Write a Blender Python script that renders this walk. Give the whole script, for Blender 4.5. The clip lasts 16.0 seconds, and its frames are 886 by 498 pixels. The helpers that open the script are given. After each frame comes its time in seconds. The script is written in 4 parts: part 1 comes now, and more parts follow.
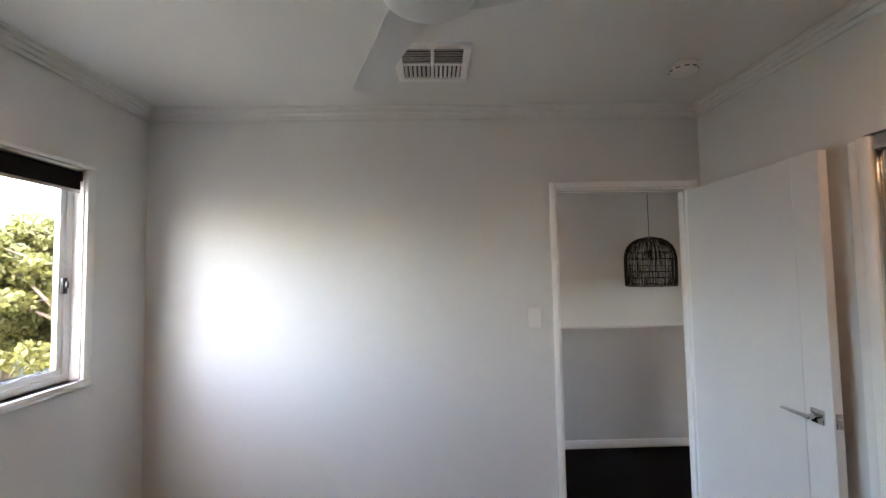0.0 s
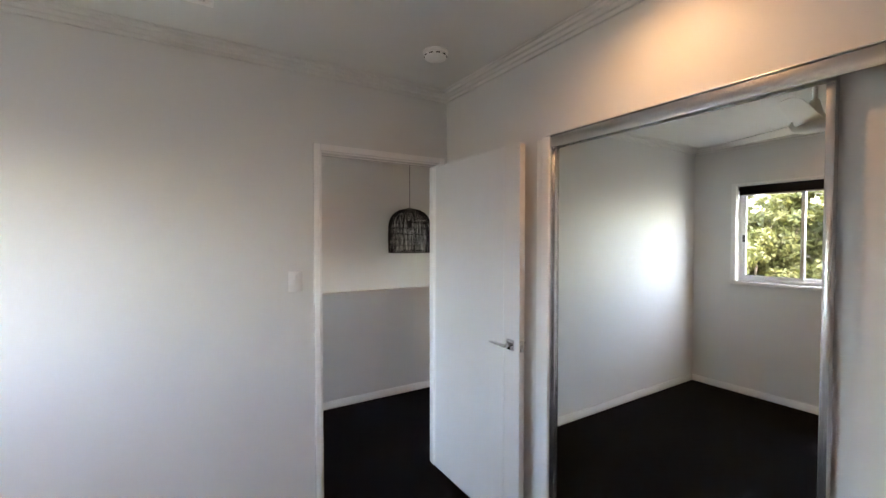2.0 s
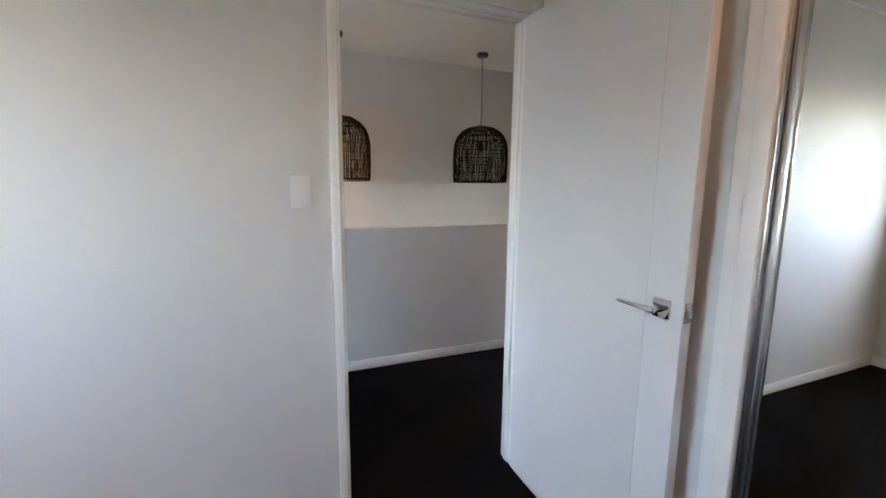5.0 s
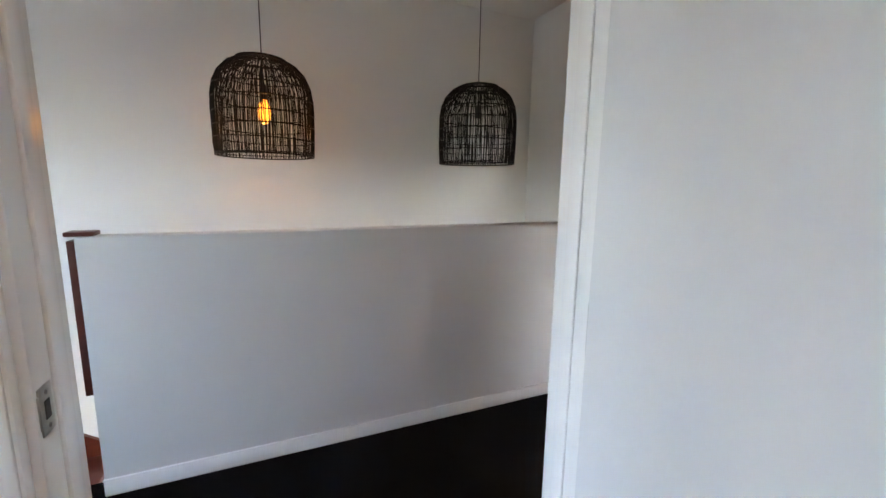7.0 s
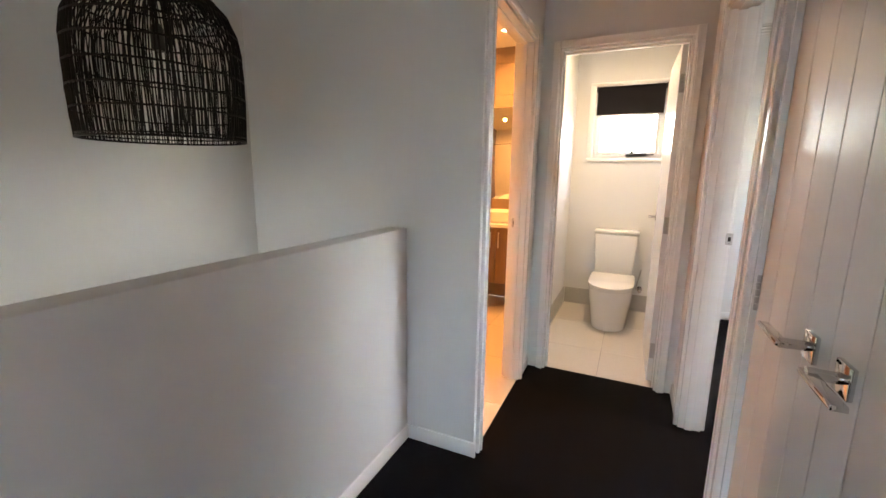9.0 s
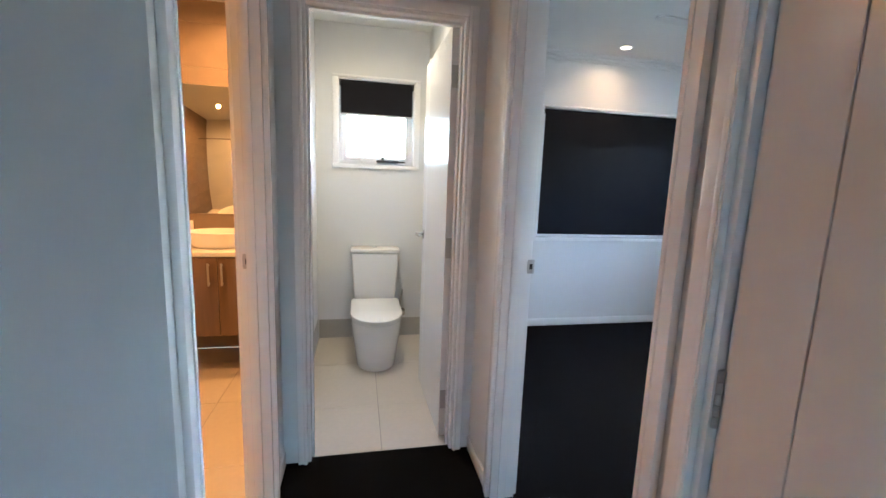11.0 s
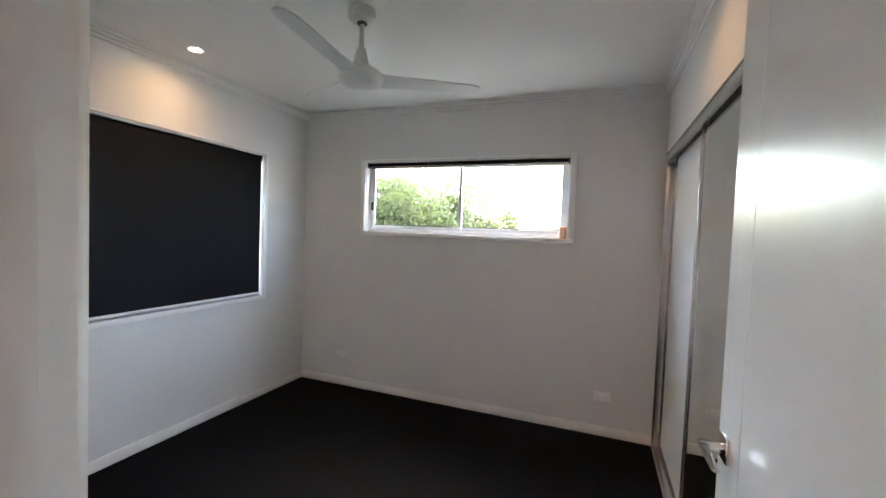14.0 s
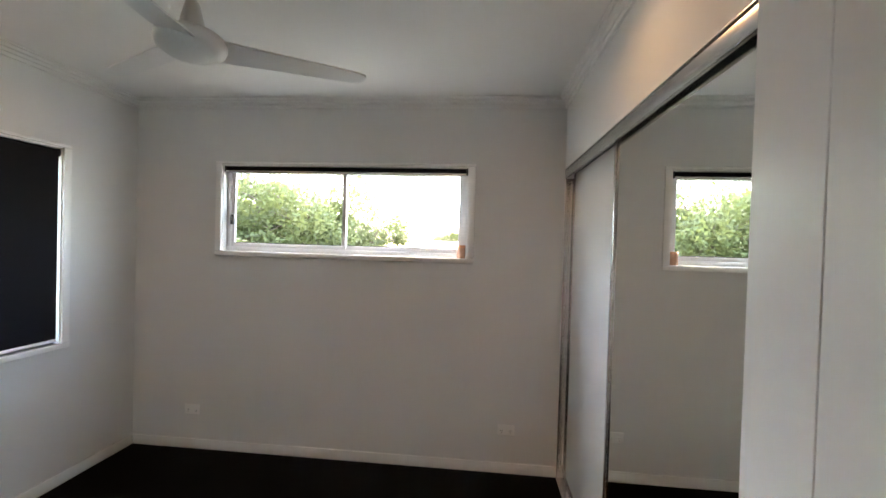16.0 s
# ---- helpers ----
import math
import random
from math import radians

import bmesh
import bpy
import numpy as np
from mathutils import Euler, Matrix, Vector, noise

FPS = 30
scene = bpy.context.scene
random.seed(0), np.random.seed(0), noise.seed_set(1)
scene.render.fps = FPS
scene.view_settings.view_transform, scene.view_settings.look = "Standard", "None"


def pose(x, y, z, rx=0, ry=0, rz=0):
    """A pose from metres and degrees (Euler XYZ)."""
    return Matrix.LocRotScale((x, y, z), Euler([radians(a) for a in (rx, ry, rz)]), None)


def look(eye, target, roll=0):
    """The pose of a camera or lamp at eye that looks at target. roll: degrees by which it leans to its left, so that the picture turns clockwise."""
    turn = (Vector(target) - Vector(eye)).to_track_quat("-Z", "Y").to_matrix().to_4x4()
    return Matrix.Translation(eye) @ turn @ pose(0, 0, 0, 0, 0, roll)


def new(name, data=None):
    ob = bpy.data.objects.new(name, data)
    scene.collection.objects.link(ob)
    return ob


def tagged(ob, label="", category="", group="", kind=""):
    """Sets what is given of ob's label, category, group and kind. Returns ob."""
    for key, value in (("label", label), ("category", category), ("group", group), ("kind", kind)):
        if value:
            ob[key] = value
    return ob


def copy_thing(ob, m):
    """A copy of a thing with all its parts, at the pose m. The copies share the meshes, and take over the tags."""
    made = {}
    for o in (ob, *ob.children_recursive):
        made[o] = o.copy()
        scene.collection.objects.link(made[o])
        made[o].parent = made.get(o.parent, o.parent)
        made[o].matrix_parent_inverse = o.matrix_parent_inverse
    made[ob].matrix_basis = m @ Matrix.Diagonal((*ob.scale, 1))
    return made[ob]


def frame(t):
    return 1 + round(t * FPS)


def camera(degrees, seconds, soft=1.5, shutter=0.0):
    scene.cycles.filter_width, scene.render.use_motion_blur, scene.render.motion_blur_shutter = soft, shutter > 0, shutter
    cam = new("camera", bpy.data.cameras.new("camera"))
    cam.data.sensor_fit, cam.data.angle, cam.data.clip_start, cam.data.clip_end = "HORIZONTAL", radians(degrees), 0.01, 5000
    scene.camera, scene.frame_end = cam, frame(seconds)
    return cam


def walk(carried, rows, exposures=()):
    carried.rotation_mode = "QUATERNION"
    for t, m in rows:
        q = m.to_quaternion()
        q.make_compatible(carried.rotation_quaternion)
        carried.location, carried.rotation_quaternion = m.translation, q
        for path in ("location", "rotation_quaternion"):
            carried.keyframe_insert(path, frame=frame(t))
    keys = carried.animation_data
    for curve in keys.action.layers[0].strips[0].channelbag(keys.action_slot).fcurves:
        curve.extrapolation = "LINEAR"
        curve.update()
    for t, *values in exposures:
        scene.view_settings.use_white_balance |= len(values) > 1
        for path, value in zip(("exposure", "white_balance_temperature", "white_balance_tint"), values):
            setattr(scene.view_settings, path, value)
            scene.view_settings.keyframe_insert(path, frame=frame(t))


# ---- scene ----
cam = camera(94.6, 16.0)

EXPOSURES = [(0, 5.35, 7900, 13), (1, 5.5, 7900, 13), (2.5, 5.68, 7900, 13), (5, 5.68, 7650, 13), (7.5, 5.8, 7700, 13), (8, 5.8, 7900, 12), (9, 5.75, 7850, 12), (11.5, 5.15, 5600, 1), (12, 5.0, 5700, 2), (13, 4.96, 6350, 4), (16, 4.85, 7550, 6)]
PATH = [
    (0, (0.551, -2.346, 1.612), (0.6, -0.35, 1.714), -1.0),
    (0.5, (0.556, -2.337, 1.597), (1.003, -0.39, 1.687), -1.1),
    (1, (0.581, -2.343, 1.583), (1.32, -0.486, 1.645), -0.9),
    (1.5, (0.604, -2.352, 1.587), (1.538, -0.583, 1.594), -0.4),
    (2, (0.621, -2.364, 1.57), (1.681, -0.669, 1.519), 0.0),
    (2.5, (0.641, -2.367, 1.54), (1.738, -0.7, 1.411), 0.5),
    (3, (0.668, -2.334, 1.458), (1.736, -0.652, 1.284), 0.7),
    (3.5, (0.786, -2.209, 1.435), (1.772, -0.486, 1.194), 0.4),
    (4, (0.91, -2.068, 1.393), (1.802, -0.296, 1.136), 0.1),
    (4.5, (0.952, -1.835, 1.359), (1.77, -0.032, 1.079), 0.3),
    (5, (1.036, -1.56, 1.347), (1.791, 0.269, 1.055), 0.6),
    (7.5, (1.562, -0.243, 1.271), (2.401, 1.542, 0.939), 1.1),
    (8, (1.583, 0.077, 1.285), (2.79, 1.634, 0.938), 1.0),
    (8.5, (1.708, 0.269, 1.294), (3.26, 1.478, 0.936), 0.6),
    (9, (1.902, 0.425, 1.306), (3.69, 1.244, 0.946), 0.8),
    (11.5, (2.942, 0.659, 1.331), (4.799, -0.028, 1.048), 2.2),
    (12, (3.154, 0.639, 1.356), (4.868, -0.357, 1.088), 2.3),
    (12.5, (3.323, 0.507, 1.362), (4.822, -0.794, 1.115), 2.6),
    (13, (3.427, 0.401, 1.374), (4.671, -1.151, 1.166), 2.7),
    (13.5, (3.548, 0.328, 1.417), (4.519, -1.414, 1.269), 2.6),
    (14, (3.659, 0.289, 1.469), (4.369, -1.579, 1.391), 2.2),
    (14.5, (3.699, 0.255, 1.525), (4.202, -1.68, 1.493), 1.8),
    (15, (3.718, 0.203, 1.531), (4.082, -1.763, 1.528), 1.6),
    (15.5, (3.764, 0.062, 1.543), (4.025, -1.921, 1.531), 1.7),
    (16, (3.788, -0.147, 1.562), (3.973, -2.138, 1.533), 1.7),
]
walk(cam, [(t, look(eye, target, roll)) for t, eye, target, roll in PATH], EXPOSURES)

# ---- world and sun ----
world = bpy.data.worlds.new("sky")
scene.world = world
world.use_nodes = True
wn = world.node_tree.nodes
sky = wn.new("ShaderNodeTexSky")
sky.sky_type = "NISHITA"
sky.sun_disc = False
sky.sun_elevation = radians(52)
sky.sun_rotation = radians(167)
sky.dust_density = 1.5
sky.air_density = 1.0
wn["Background"].inputs["Strength"].default_value = 0.15
world.node_tree.links.new(sky.outputs[0], wn["Background"].inputs["Color"])

sun = new("sun", bpy.data.lights.new("sun", "SUN"))
sun.data.energy, sun.data.angle, sun.data.color = 0.17, radians(126), (1.0, 0.96, 0.9)
sun.matrix_world = look((2.25, -9.75, 12.8), (0, 0, 0))

WARM = (1.0, 0.60, 0.34)


def spot(name, x, y, z, watts, colour, degrees=172.0):
    lamp = new(name, bpy.data.lights.new(name, "SPOT"))
    lamp.data.energy, lamp.data.color = watts, colour
    lamp.data.spot_size, lamp.data.spot_blend, lamp.data.shadow_soft_size = radians(degrees), 1.0, 0.04
    lamp.location = (x, y, z)
    return lamp


# Last entry, over the toilet: unseen, assumed from warm walls, raised to brighten.
DOWNLIGHTS = [(1.80, -1.56, 0.42), (-0.65, -1.56, 0.42), (6.06, -1.565, 0.42), (3.61, -1.555, 0.42), (5.62, 1.55, 3.3), (4.55, 2.35, 3.3), (5.35, 0.55, 1.5)]
for dx, dy, watts in DOWNLIGHTS:
    spot("downlight_lamp", dx, dy, 2.528, watts, (1.0, 0.42, 0.13) if watts > 3 else (1.0, 0.76, 0.52) if watts > 1 else WARM)

# ---- materials ----


def mat(name, colour, rough=0.5, metal=0.0, grain=0.0, scale=60.0, bump=0.0, bump_scale=200.0, blotch=0.0, stretch=(1, 1, 1), coat=0.0, spec=0.5, random_tint=0.0):
    """Principled material with large blotches, fine grain and bump, in object metres."""
    m = bpy.data.materials.new(name)
    m.use_nodes = True
    nt = m.node_tree
    n, l = nt.nodes, nt.links
    b = n["Principled BSDF"]
    b.inputs["Base Color"].default_value = (*colour, 1)
    b.inputs["Roughness"].default_value = rough
    b.inputs["Metallic"].default_value = metal
    b.inputs["Coat Weight"].default_value = coat
    b.inputs["Specular IOR Level"].default_value = spec
    tc = n.new("ShaderNodeTexCoord")
    mp = n.new("ShaderNodeMapping")
    mp.inputs["Scale"].default_value = stretch
    l.new(tc.outputs["Object"], mp.inputs["Vector"])
    value = None
    if grain or blotch or random_tint:
        g = n.new("ShaderNodeTexNoise")
        g.inputs["Scale"].default_value, g.inputs["Detail"].default_value = scale, 4
        l.new(mp.outputs[0], g.inputs["Vector"])
        k = n.new("ShaderNodeTexNoise")
        k.inputs["Scale"].default_value, k.inputs["Detail"].default_value = 1.7, 3
        l.new(mp.outputs[0], k.inputs["Vector"])
        r1 = n.new("ShaderNodeMapRange")
        r1.inputs["To Min"].default_value, r1.inputs["To Max"].default_value = 1 - grain, 1 + grain
        l.new(g.outputs["Fac"], r1.inputs["Value"])
        r2 = n.new("ShaderNodeMapRange")
        r2.inputs["To Min"].default_value, r2.inputs["To Max"].default_value = 1 - blotch, 1 + blotch
        l.new(k.outputs["Fac"], r2.inputs["Value"])
        mul = n.new("ShaderNodeMath")
        mul.operation = "MULTIPLY"
        l.new(r1.outputs[0], mul.inputs[0])
        l.new(r2.outputs[0], mul.inputs[1])
        value = mul.outputs[0]
        if random_tint:
            oi = n.new("ShaderNodeObjectInfo")
            r3 = n.new("ShaderNodeMapRange")
            r3.inputs["To Min"].default_value, r3.inputs["To Max"].default_value = 1 - random_tint, 1 + random_tint
            l.new(oi.outputs["Random"], r3.inputs["Value"])
            m2 = n.new("ShaderNodeMath")
            m2.operation = "MULTIPLY"
            l.new(value, m2.inputs[0])
            l.new(r3.outputs[0], m2.inputs[1])
            value = m2.outputs[0]
        vm = n.new("ShaderNodeVectorMath")
        vm.operation = "SCALE"
        vm.inputs[0].default_value = colour
        l.new(value, vm.inputs["Scale"])
        l.new(vm.outputs[0], b.inputs["Base Color"])
    if bump:
        bn = n.new("ShaderNodeTexNoise")
        bn.inputs["Scale"].default_value, bn.inputs["Detail"].default_value = bump_scale, 3
        l.new(mp.outputs[0], bn.inputs["Vector"])
        bp = n.new("ShaderNodeBump")
        bp.inputs["Strength"].default_value, bp.inputs["Distance"].default_value = bump, 0.002
        l.new(bn.outputs["Fac"], bp.inputs["Height"])
        l.new(bp.outputs[0], b.inputs["Normal"])
    return m


def glow(name, colour, strength):
    m = bpy.data.materials.new(name)
    m.use_nodes = True
    b = m.node_tree.nodes["Principled BSDF"]
    b.inputs["Base Color"].default_value = (*colour, 1)
    b.inputs["Emission Color"].default_value = (*colour, 1)
    b.inputs["Emission Strength"].default_value = strength
    return m


def glass(name, rough=0.0, colour=(1, 1, 1)):
    m = bpy.data.materials.new(name)
    m.use_nodes = True
    b = m.node_tree.nodes["Principled BSDF"]
    b.inputs["Base Color"].default_value = (*colour, 1)
    b.inputs["Roughness"].default_value = rough
    b.inputs["Transmission Weight"].default_value = 1.0
    b.inputs["IOR"].default_value = 1.1 if rough == 0 else 1.3
    return m


M_WALL = mat("wall_paint", (0.71, 0.715, 0.71), 0.55, grain=0.012, scale=90, bump=0.10, bump_scale=320, blotch=0.015)
M_CEIL = mat("ceiling_paint", (0.72, 0.725, 0.715), 0.8, grain=0.01, scale=80, bump=0.06, bump_scale=260, blotch=0.015)
M_TRIM = mat("trim_gloss_paint", (0.87, 0.87, 0.865), 0.24, grain=0.01, scale=40, bump=0.03, bump_scale=60, blotch=0.01)
M_DOOR = mat("door_gloss_paint", (0.77, 0.775, 0.78), 0.26, grain=0.01, scale=40, bump=0.035, bump_scale=45, blotch=0.012)
M_CARPET = mat("black_carpet", (0.0056, 0.0053, 0.0057), 1.0, grain=0.55, scale=260, bump=1.0, bump_scale=420, blotch=0.22, spec=0.05)
M_ALU = mat("satin_aluminium", (0.62, 0.62, 0.63), 0.27, 1.0, grain=0.06, scale=300, stretch=(1, 1, 0.05))
M_WHITE_ALU = mat("powder_coat", (0.78, 0.79, 0.80), 0.35, grain=0.02, scale=150, bump=0.04, bump_scale=500)
M_CHROME = mat("chrome", (0.60, 0.60, 0.61), 0.06, 1.0, grain=0.03, scale=80)
M_STEEL = mat("brushed_steel", (0.50, 0.49, 0.47), 0.32, 1.0, grain=0.1, scale=200)
M_MIRROR = mat("mirror_silver", (0.86, 0.89, 0.86), 0.0, 1.0)
M_ROBE = mat("robe_board", (0.74, 0.74, 0.73), 0.35, grain=0.015, scale=70, blotch=0.015, bump=0.03)
# Near-black for the shade inside holes and slots that aren't cut open.
M_HOLE_SHADE = mat("hole_shade", (0.02, 0.02, 0.02), 0.8, grain=0.2)
M_BLIND = mat("blockout_fabric", (0.009, 0.0085, 0.011), 0.75, grain=0.25, scale=500, bump=0.4, bump_scale=900, blotch=0.1, spec=0.12)
M_BLACK = mat("black_plastic", (0.015, 0.015, 0.015), 0.4, grain=0.1)
M_PLASTIC = mat("white_plastic", (0.82, 0.82, 0.81), 0.3, grain=0.01, scale=50)
M_FAN = mat("fan_white", (0.66, 0.67, 0.67), 0.4, grain=0.02, scale=60, blotch=0.02)
M_CANE = mat("black_cane", (0.009, 0.008, 0.0075), 0.5, grain=0.45, scale=180, spec=0.2)
M_PORC = mat("porcelain", (0.86, 0.85, 0.82), 0.08, grain=0.006, scale=20, coat=0.4)
M_TILE = mat("beige_floor_tile", (0.62, 0.57, 0.50), 0.25, grain=0.05, scale=35, blotch=0.05, bump=0.03, random_tint=0.03)
M_SKTILE = mat("grey_skirting_tile", (0.40, 0.385, 0.36), 0.3, grain=0.06, scale=40, blotch=0.06, random_tint=0.03)
M_GROUT = mat("grout", (0.33, 0.31, 0.28), 0.9, grain=0.15, scale=300)
M_BTILE = mat("brown_wall_tile", (0.24, 0.18, 0.13), 0.35, grain=0.14, scale=9, blotch=0.2, bump=0.05, random_tint=0.04)
M_VAN = mat("vanity_woodgrain", (0.16, 0.10, 0.062), 0.35, grain=0.35, scale=26, stretch=(1, 1, 0.08), blotch=0.08, bump=0.1)
M_STONE = mat("white_benchtop", (0.80, 0.78, 0.74), 0.18, grain=0.03, scale=220)
M_TIMBER = mat("red_timber", (0.105, 0.022, 0.012), 0.3, grain=0.35, scale=30, stretch=(0.12, 1, 1), blotch=0.12, bump=0.06)
M_GLASS = glass("window_glass")
M_FROST = glass("frosted_glass", 0.45)
M_DIFF = glow("downlight_diffuser", (1.0, 0.80, 0.55), 0.6)
M_FIL = glow("bulb_filament", (1.0, 0.30, 0.04), 0.09)
M_AMBER = glass("amber_glass", 0.02, (1.0, 0.62, 0.25))
bulb_nodes = M_AMBER.node_tree.nodes["Principled BSDF"]
bulb_nodes.inputs["Emission Color"].default_value = (1.0, 0.30, 0.05, 1)
bulb_nodes.inputs["Emission Strength"].default_value = 0.03
M_JAR = mat("pink_wax_jar", (0.62, 0.36, 0.25), 0.25, grain=0.06, scale=60)
M_COPPER = mat("copper_lid", (0.72, 0.36, 0.22), 0.3, 1.0, grain=0.08)


def leaf_material(name, colour, through_light):
    """Leaf with light coming through it, varied from tree to tree."""
    m = mat(name, colour, 0.55, grain=0.5, scale=3.0, blotch=0.45, random_tint=0.2)
    nt = m.node_tree
    trans = nt.nodes.new("ShaderNodeBsdfTranslucent")
    trans.inputs["Color"].default_value = (*through_light, 1)
    blend = nt.nodes.new("ShaderNodeMixShader")
    blend.inputs[0].default_value = 0.4
    nt.links.new(nt.nodes["Principled BSDF"].outputs[0], blend.inputs[1])
    nt.links.new(trans.outputs[0], blend.inputs[2])
    nt.links.new(blend.outputs[0], nt.nodes["Material Output"].inputs["Surface"])
    return m


# Darker leaf copy for the west trees: their shaded side, put into the colour.
M_LEAF_SHADED = leaf_material("leaves_shaded_side", (0.085, 0.085, 0.024), (0.125, 0.125, 0.030))
# Lighter leaf copy for the south trees: sunlight put into the colour.
M_LEAF_SUNLIT = leaf_material("leaves_sunlit_side", (0.115, 0.130, 0.050), (0.18, 0.20, 0.070))
M_BARK = mat("bark", (0.14, 0.11, 0.085), 0.9, grain=0.4, scale=12, bump=0.8, bump_scale=30)
M_GRASS = mat("dry_grass", (0.12, 0.10, 0.05), 0.95, grain=0.35, scale=4, blotch=0.35, bump=0.5, bump_scale=8)
M_ROOF = mat("pale_roof", (0.40, 0.40, 0.39), 0.5, grain=0.06, scale=3, blotch=0.08)
M_BRICK = mat("render_wall", (0.55, 0.52, 0.47), 0.8, grain=0.1, scale=10, blotch=0.1)

# ---- mesh helpers ----


def bev(bm, r, seg=2):
    if r:
        bmesh.ops.bevel(bm, geom=bm.edges[:], offset=r, segments=seg, affect="EDGES", clamp_overlap=True, profile=0.5)
    return bm


def box(x0, x1, y0, y1, z0, z1, r=0.0, bm=None, seg=2):
    """Box between limits, with rounded edges; added to bm if given."""
    b = bmesh.new()
    bmesh.ops.create_cube(b, size=1, matrix=Matrix.Translation(((x0 + x1) / 2, (y0 + y1) / 2, (z0 + z1) / 2)) @ Matrix.Diagonal((abs(x1 - x0), abs(y1 - y0), abs(z1 - z0), 1)))
    bev(b, r, seg)
    return join(bm, b) if bm else b


def join(a, b):
    me = bpy.data.meshes.new("temp")
    b.to_mesh(me)
    b.free()
    a.from_mesh(me)
    bpy.data.meshes.remove(me)
    return a


def cyl(r0, r1, depth, m=Matrix(), seg=24, bm=None, r=0.0):
    b = bmesh.new()
    bmesh.ops.create_cone(b, cap_ends=True, segments=seg, radius1=r0, radius2=r1, depth=depth)
    if r:
        edges = [e for e in b.edges if abs(e.verts[0].co.z - e.verts[1].co.z) < 1e-6]
        bmesh.ops.bevel(b, geom=edges, offset=r, segments=2, affect="EDGES", clamp_overlap=True)
    bmesh.ops.transform(b, matrix=m, verts=b.verts)
    return join(bm, b) if bm else b


def lathe(profile, seg=32, bm=None, sx=1.0, sy=1.0):
    """Surface of revolution from (radius, z) pairs; radius 0 closes it."""
    b = bmesh.new()
    rings = []
    for rr, z in profile:
        if rr < 1e-6:
            rings.append([b.verts.new((0, 0, z))])
        else:
            rings.append([b.verts.new((rr * sx * math.cos(2 * math.pi * k / seg), rr * sy * math.sin(2 * math.pi * k / seg), z)) for k in range(seg)])
    for p, q in zip(rings, rings[1:]):
        for k in range(seg):
            a = [p[k % len(p)], p[(k + 1) % len(p)], q[(k + 1) % len(q)], q[k % len(q)]]
            a = list(dict.fromkeys(a))
            if len(a) > 2:
                b.faces.new(a)
    bmesh.ops.recalc_face_normals(b, faces=b.faces)
    return join(bm, b) if bm else b


def extrude_loop(points, axis, a0, a1):
    """Prism over a closed outline in the two other axes."""
    b = bmesh.new()
    def place(p, a):
        v = list(p)
        v.insert("xyz".index(axis), a)
        return v
    lo = [b.verts.new(place(p, a0)) for p in points]
    hi = [b.verts.new(place(p, a1)) for p in points]
    n = len(points)
    for k in range(n):
        b.faces.new((lo[k], lo[(k + 1) % n], hi[(k + 1) % n], hi[k]))
    b.faces.new(lo[::-1])
    b.faces.new(hi)
    bmesh.ops.recalc_face_normals(b, faces=b.faces)
    return b


def mesh_of(name, bm, material, smooth=40.0):
    me = bpy.data.meshes.new(name)
    bm.to_mesh(me)
    bm.free()
    me.materials.append(material)
    if smooth:
        me.shade_smooth()
        me.set_sharp_from_angle(angle=radians(smooth))
    return me


def part(name, bm, material, parent, label=""):
    ob = new(name, mesh_of(name, bm, material))
    ob.parent = parent
    return tagged(ob, label)


def thing(name, label, category, m=Matrix(), group="", kind=""):
    ob = new(name)
    ob.empty_display_size = 0.1
    ob.matrix_basis = m
    return tagged(ob, label, category, group, kind)


def solid(name, bm, material, label="", category="", kind="structure"):
    return tagged(new(name, mesh_of(name, bm, material)), label, category, "", kind)


def wall(name, axis, lo, hi, a0, a1, z0, z1, holes=(), material=None, label="smooth white painted plasterboard wall"):
    """Wall slab between lo and hi on its axis, from a0 to a1 along, with rectangular openings (a, b, bottom, top)."""
    bm = bmesh.new()
    def slab(p, q, u, v):
        if q - p > 1e-4 and v - u > 1e-4:
            box(*((lo, hi, p, q) if axis == "x" else (p, q, lo, hi)), u, v, bm=bm)
    at = a0
    for a, b, u, v in sorted(holes):
        slab(at, a, z0, z1)
        slab(a, b, z0, u)
        slab(a, b, v, z1)
        at = b
    slab(at, a1, z0, z1)
    return solid(name, bm, material or M_WALL, label, "wall")


# ---- large structure ----
CEIL = 2.55
XW, XA, XB0, XB1, YS = -1.07, 2.13, 3.24, 6.34, -2.96
DA, DL, DB, DH = (1.262, 2.07), (2.32, 3.26), (3.365, 4.24), 2.06
WA, WB, WE = (-1.45, -0.41, 1.14, 2.11), (3.88, 5.67, 1.46, 2.09), (-2.42, -0.98, 0.88, 2.075)
wall("wall_hall_south", "y", 0, 0.1, -1.17, 6.34, 0, CEIL, [(*DA, 0, 2.078), (*DL, 0, DH), (*DB, 0, DH)])
wall("wall_west", "x", -1.17, XW, -3.06, 0, 0, CEIL, [WA])
# The taller opening is unseen, added to let sky light onto the landing.
wall("wall_hall_west", "x", -1.17, XW, 0, 2.42, -2.7, CEIL, [(0.45, 1.10, 0.5, 1.95), (1.55, 2.15, 1.0, 1.75)])
wall("wall_south", "y", -3.06, YS, XW, 6.44, 0, CEIL, [WB])
wall("wall_robe_front", "x", XA, 2.21, YS, 0, 0, CEIL, [(-2.93, -0.942, 0, 2.07)])
wall("wall_robe_back", "x", 2.66, 2.72, YS, -0.62, 0, CEIL)
wall("wall_robe_end", "y", -0.72, -0.62, 2.21, 3.15, 0, CEIL)
wall("wall_robe_second", "x", 3.15, XB0, YS, 0, 0, CEIL, [(-2.93, -0.88, 0, 2.07)])
wall("wall_east", "x", XB1, 6.44, YS, 0.1, 0, CEIL, [WE])
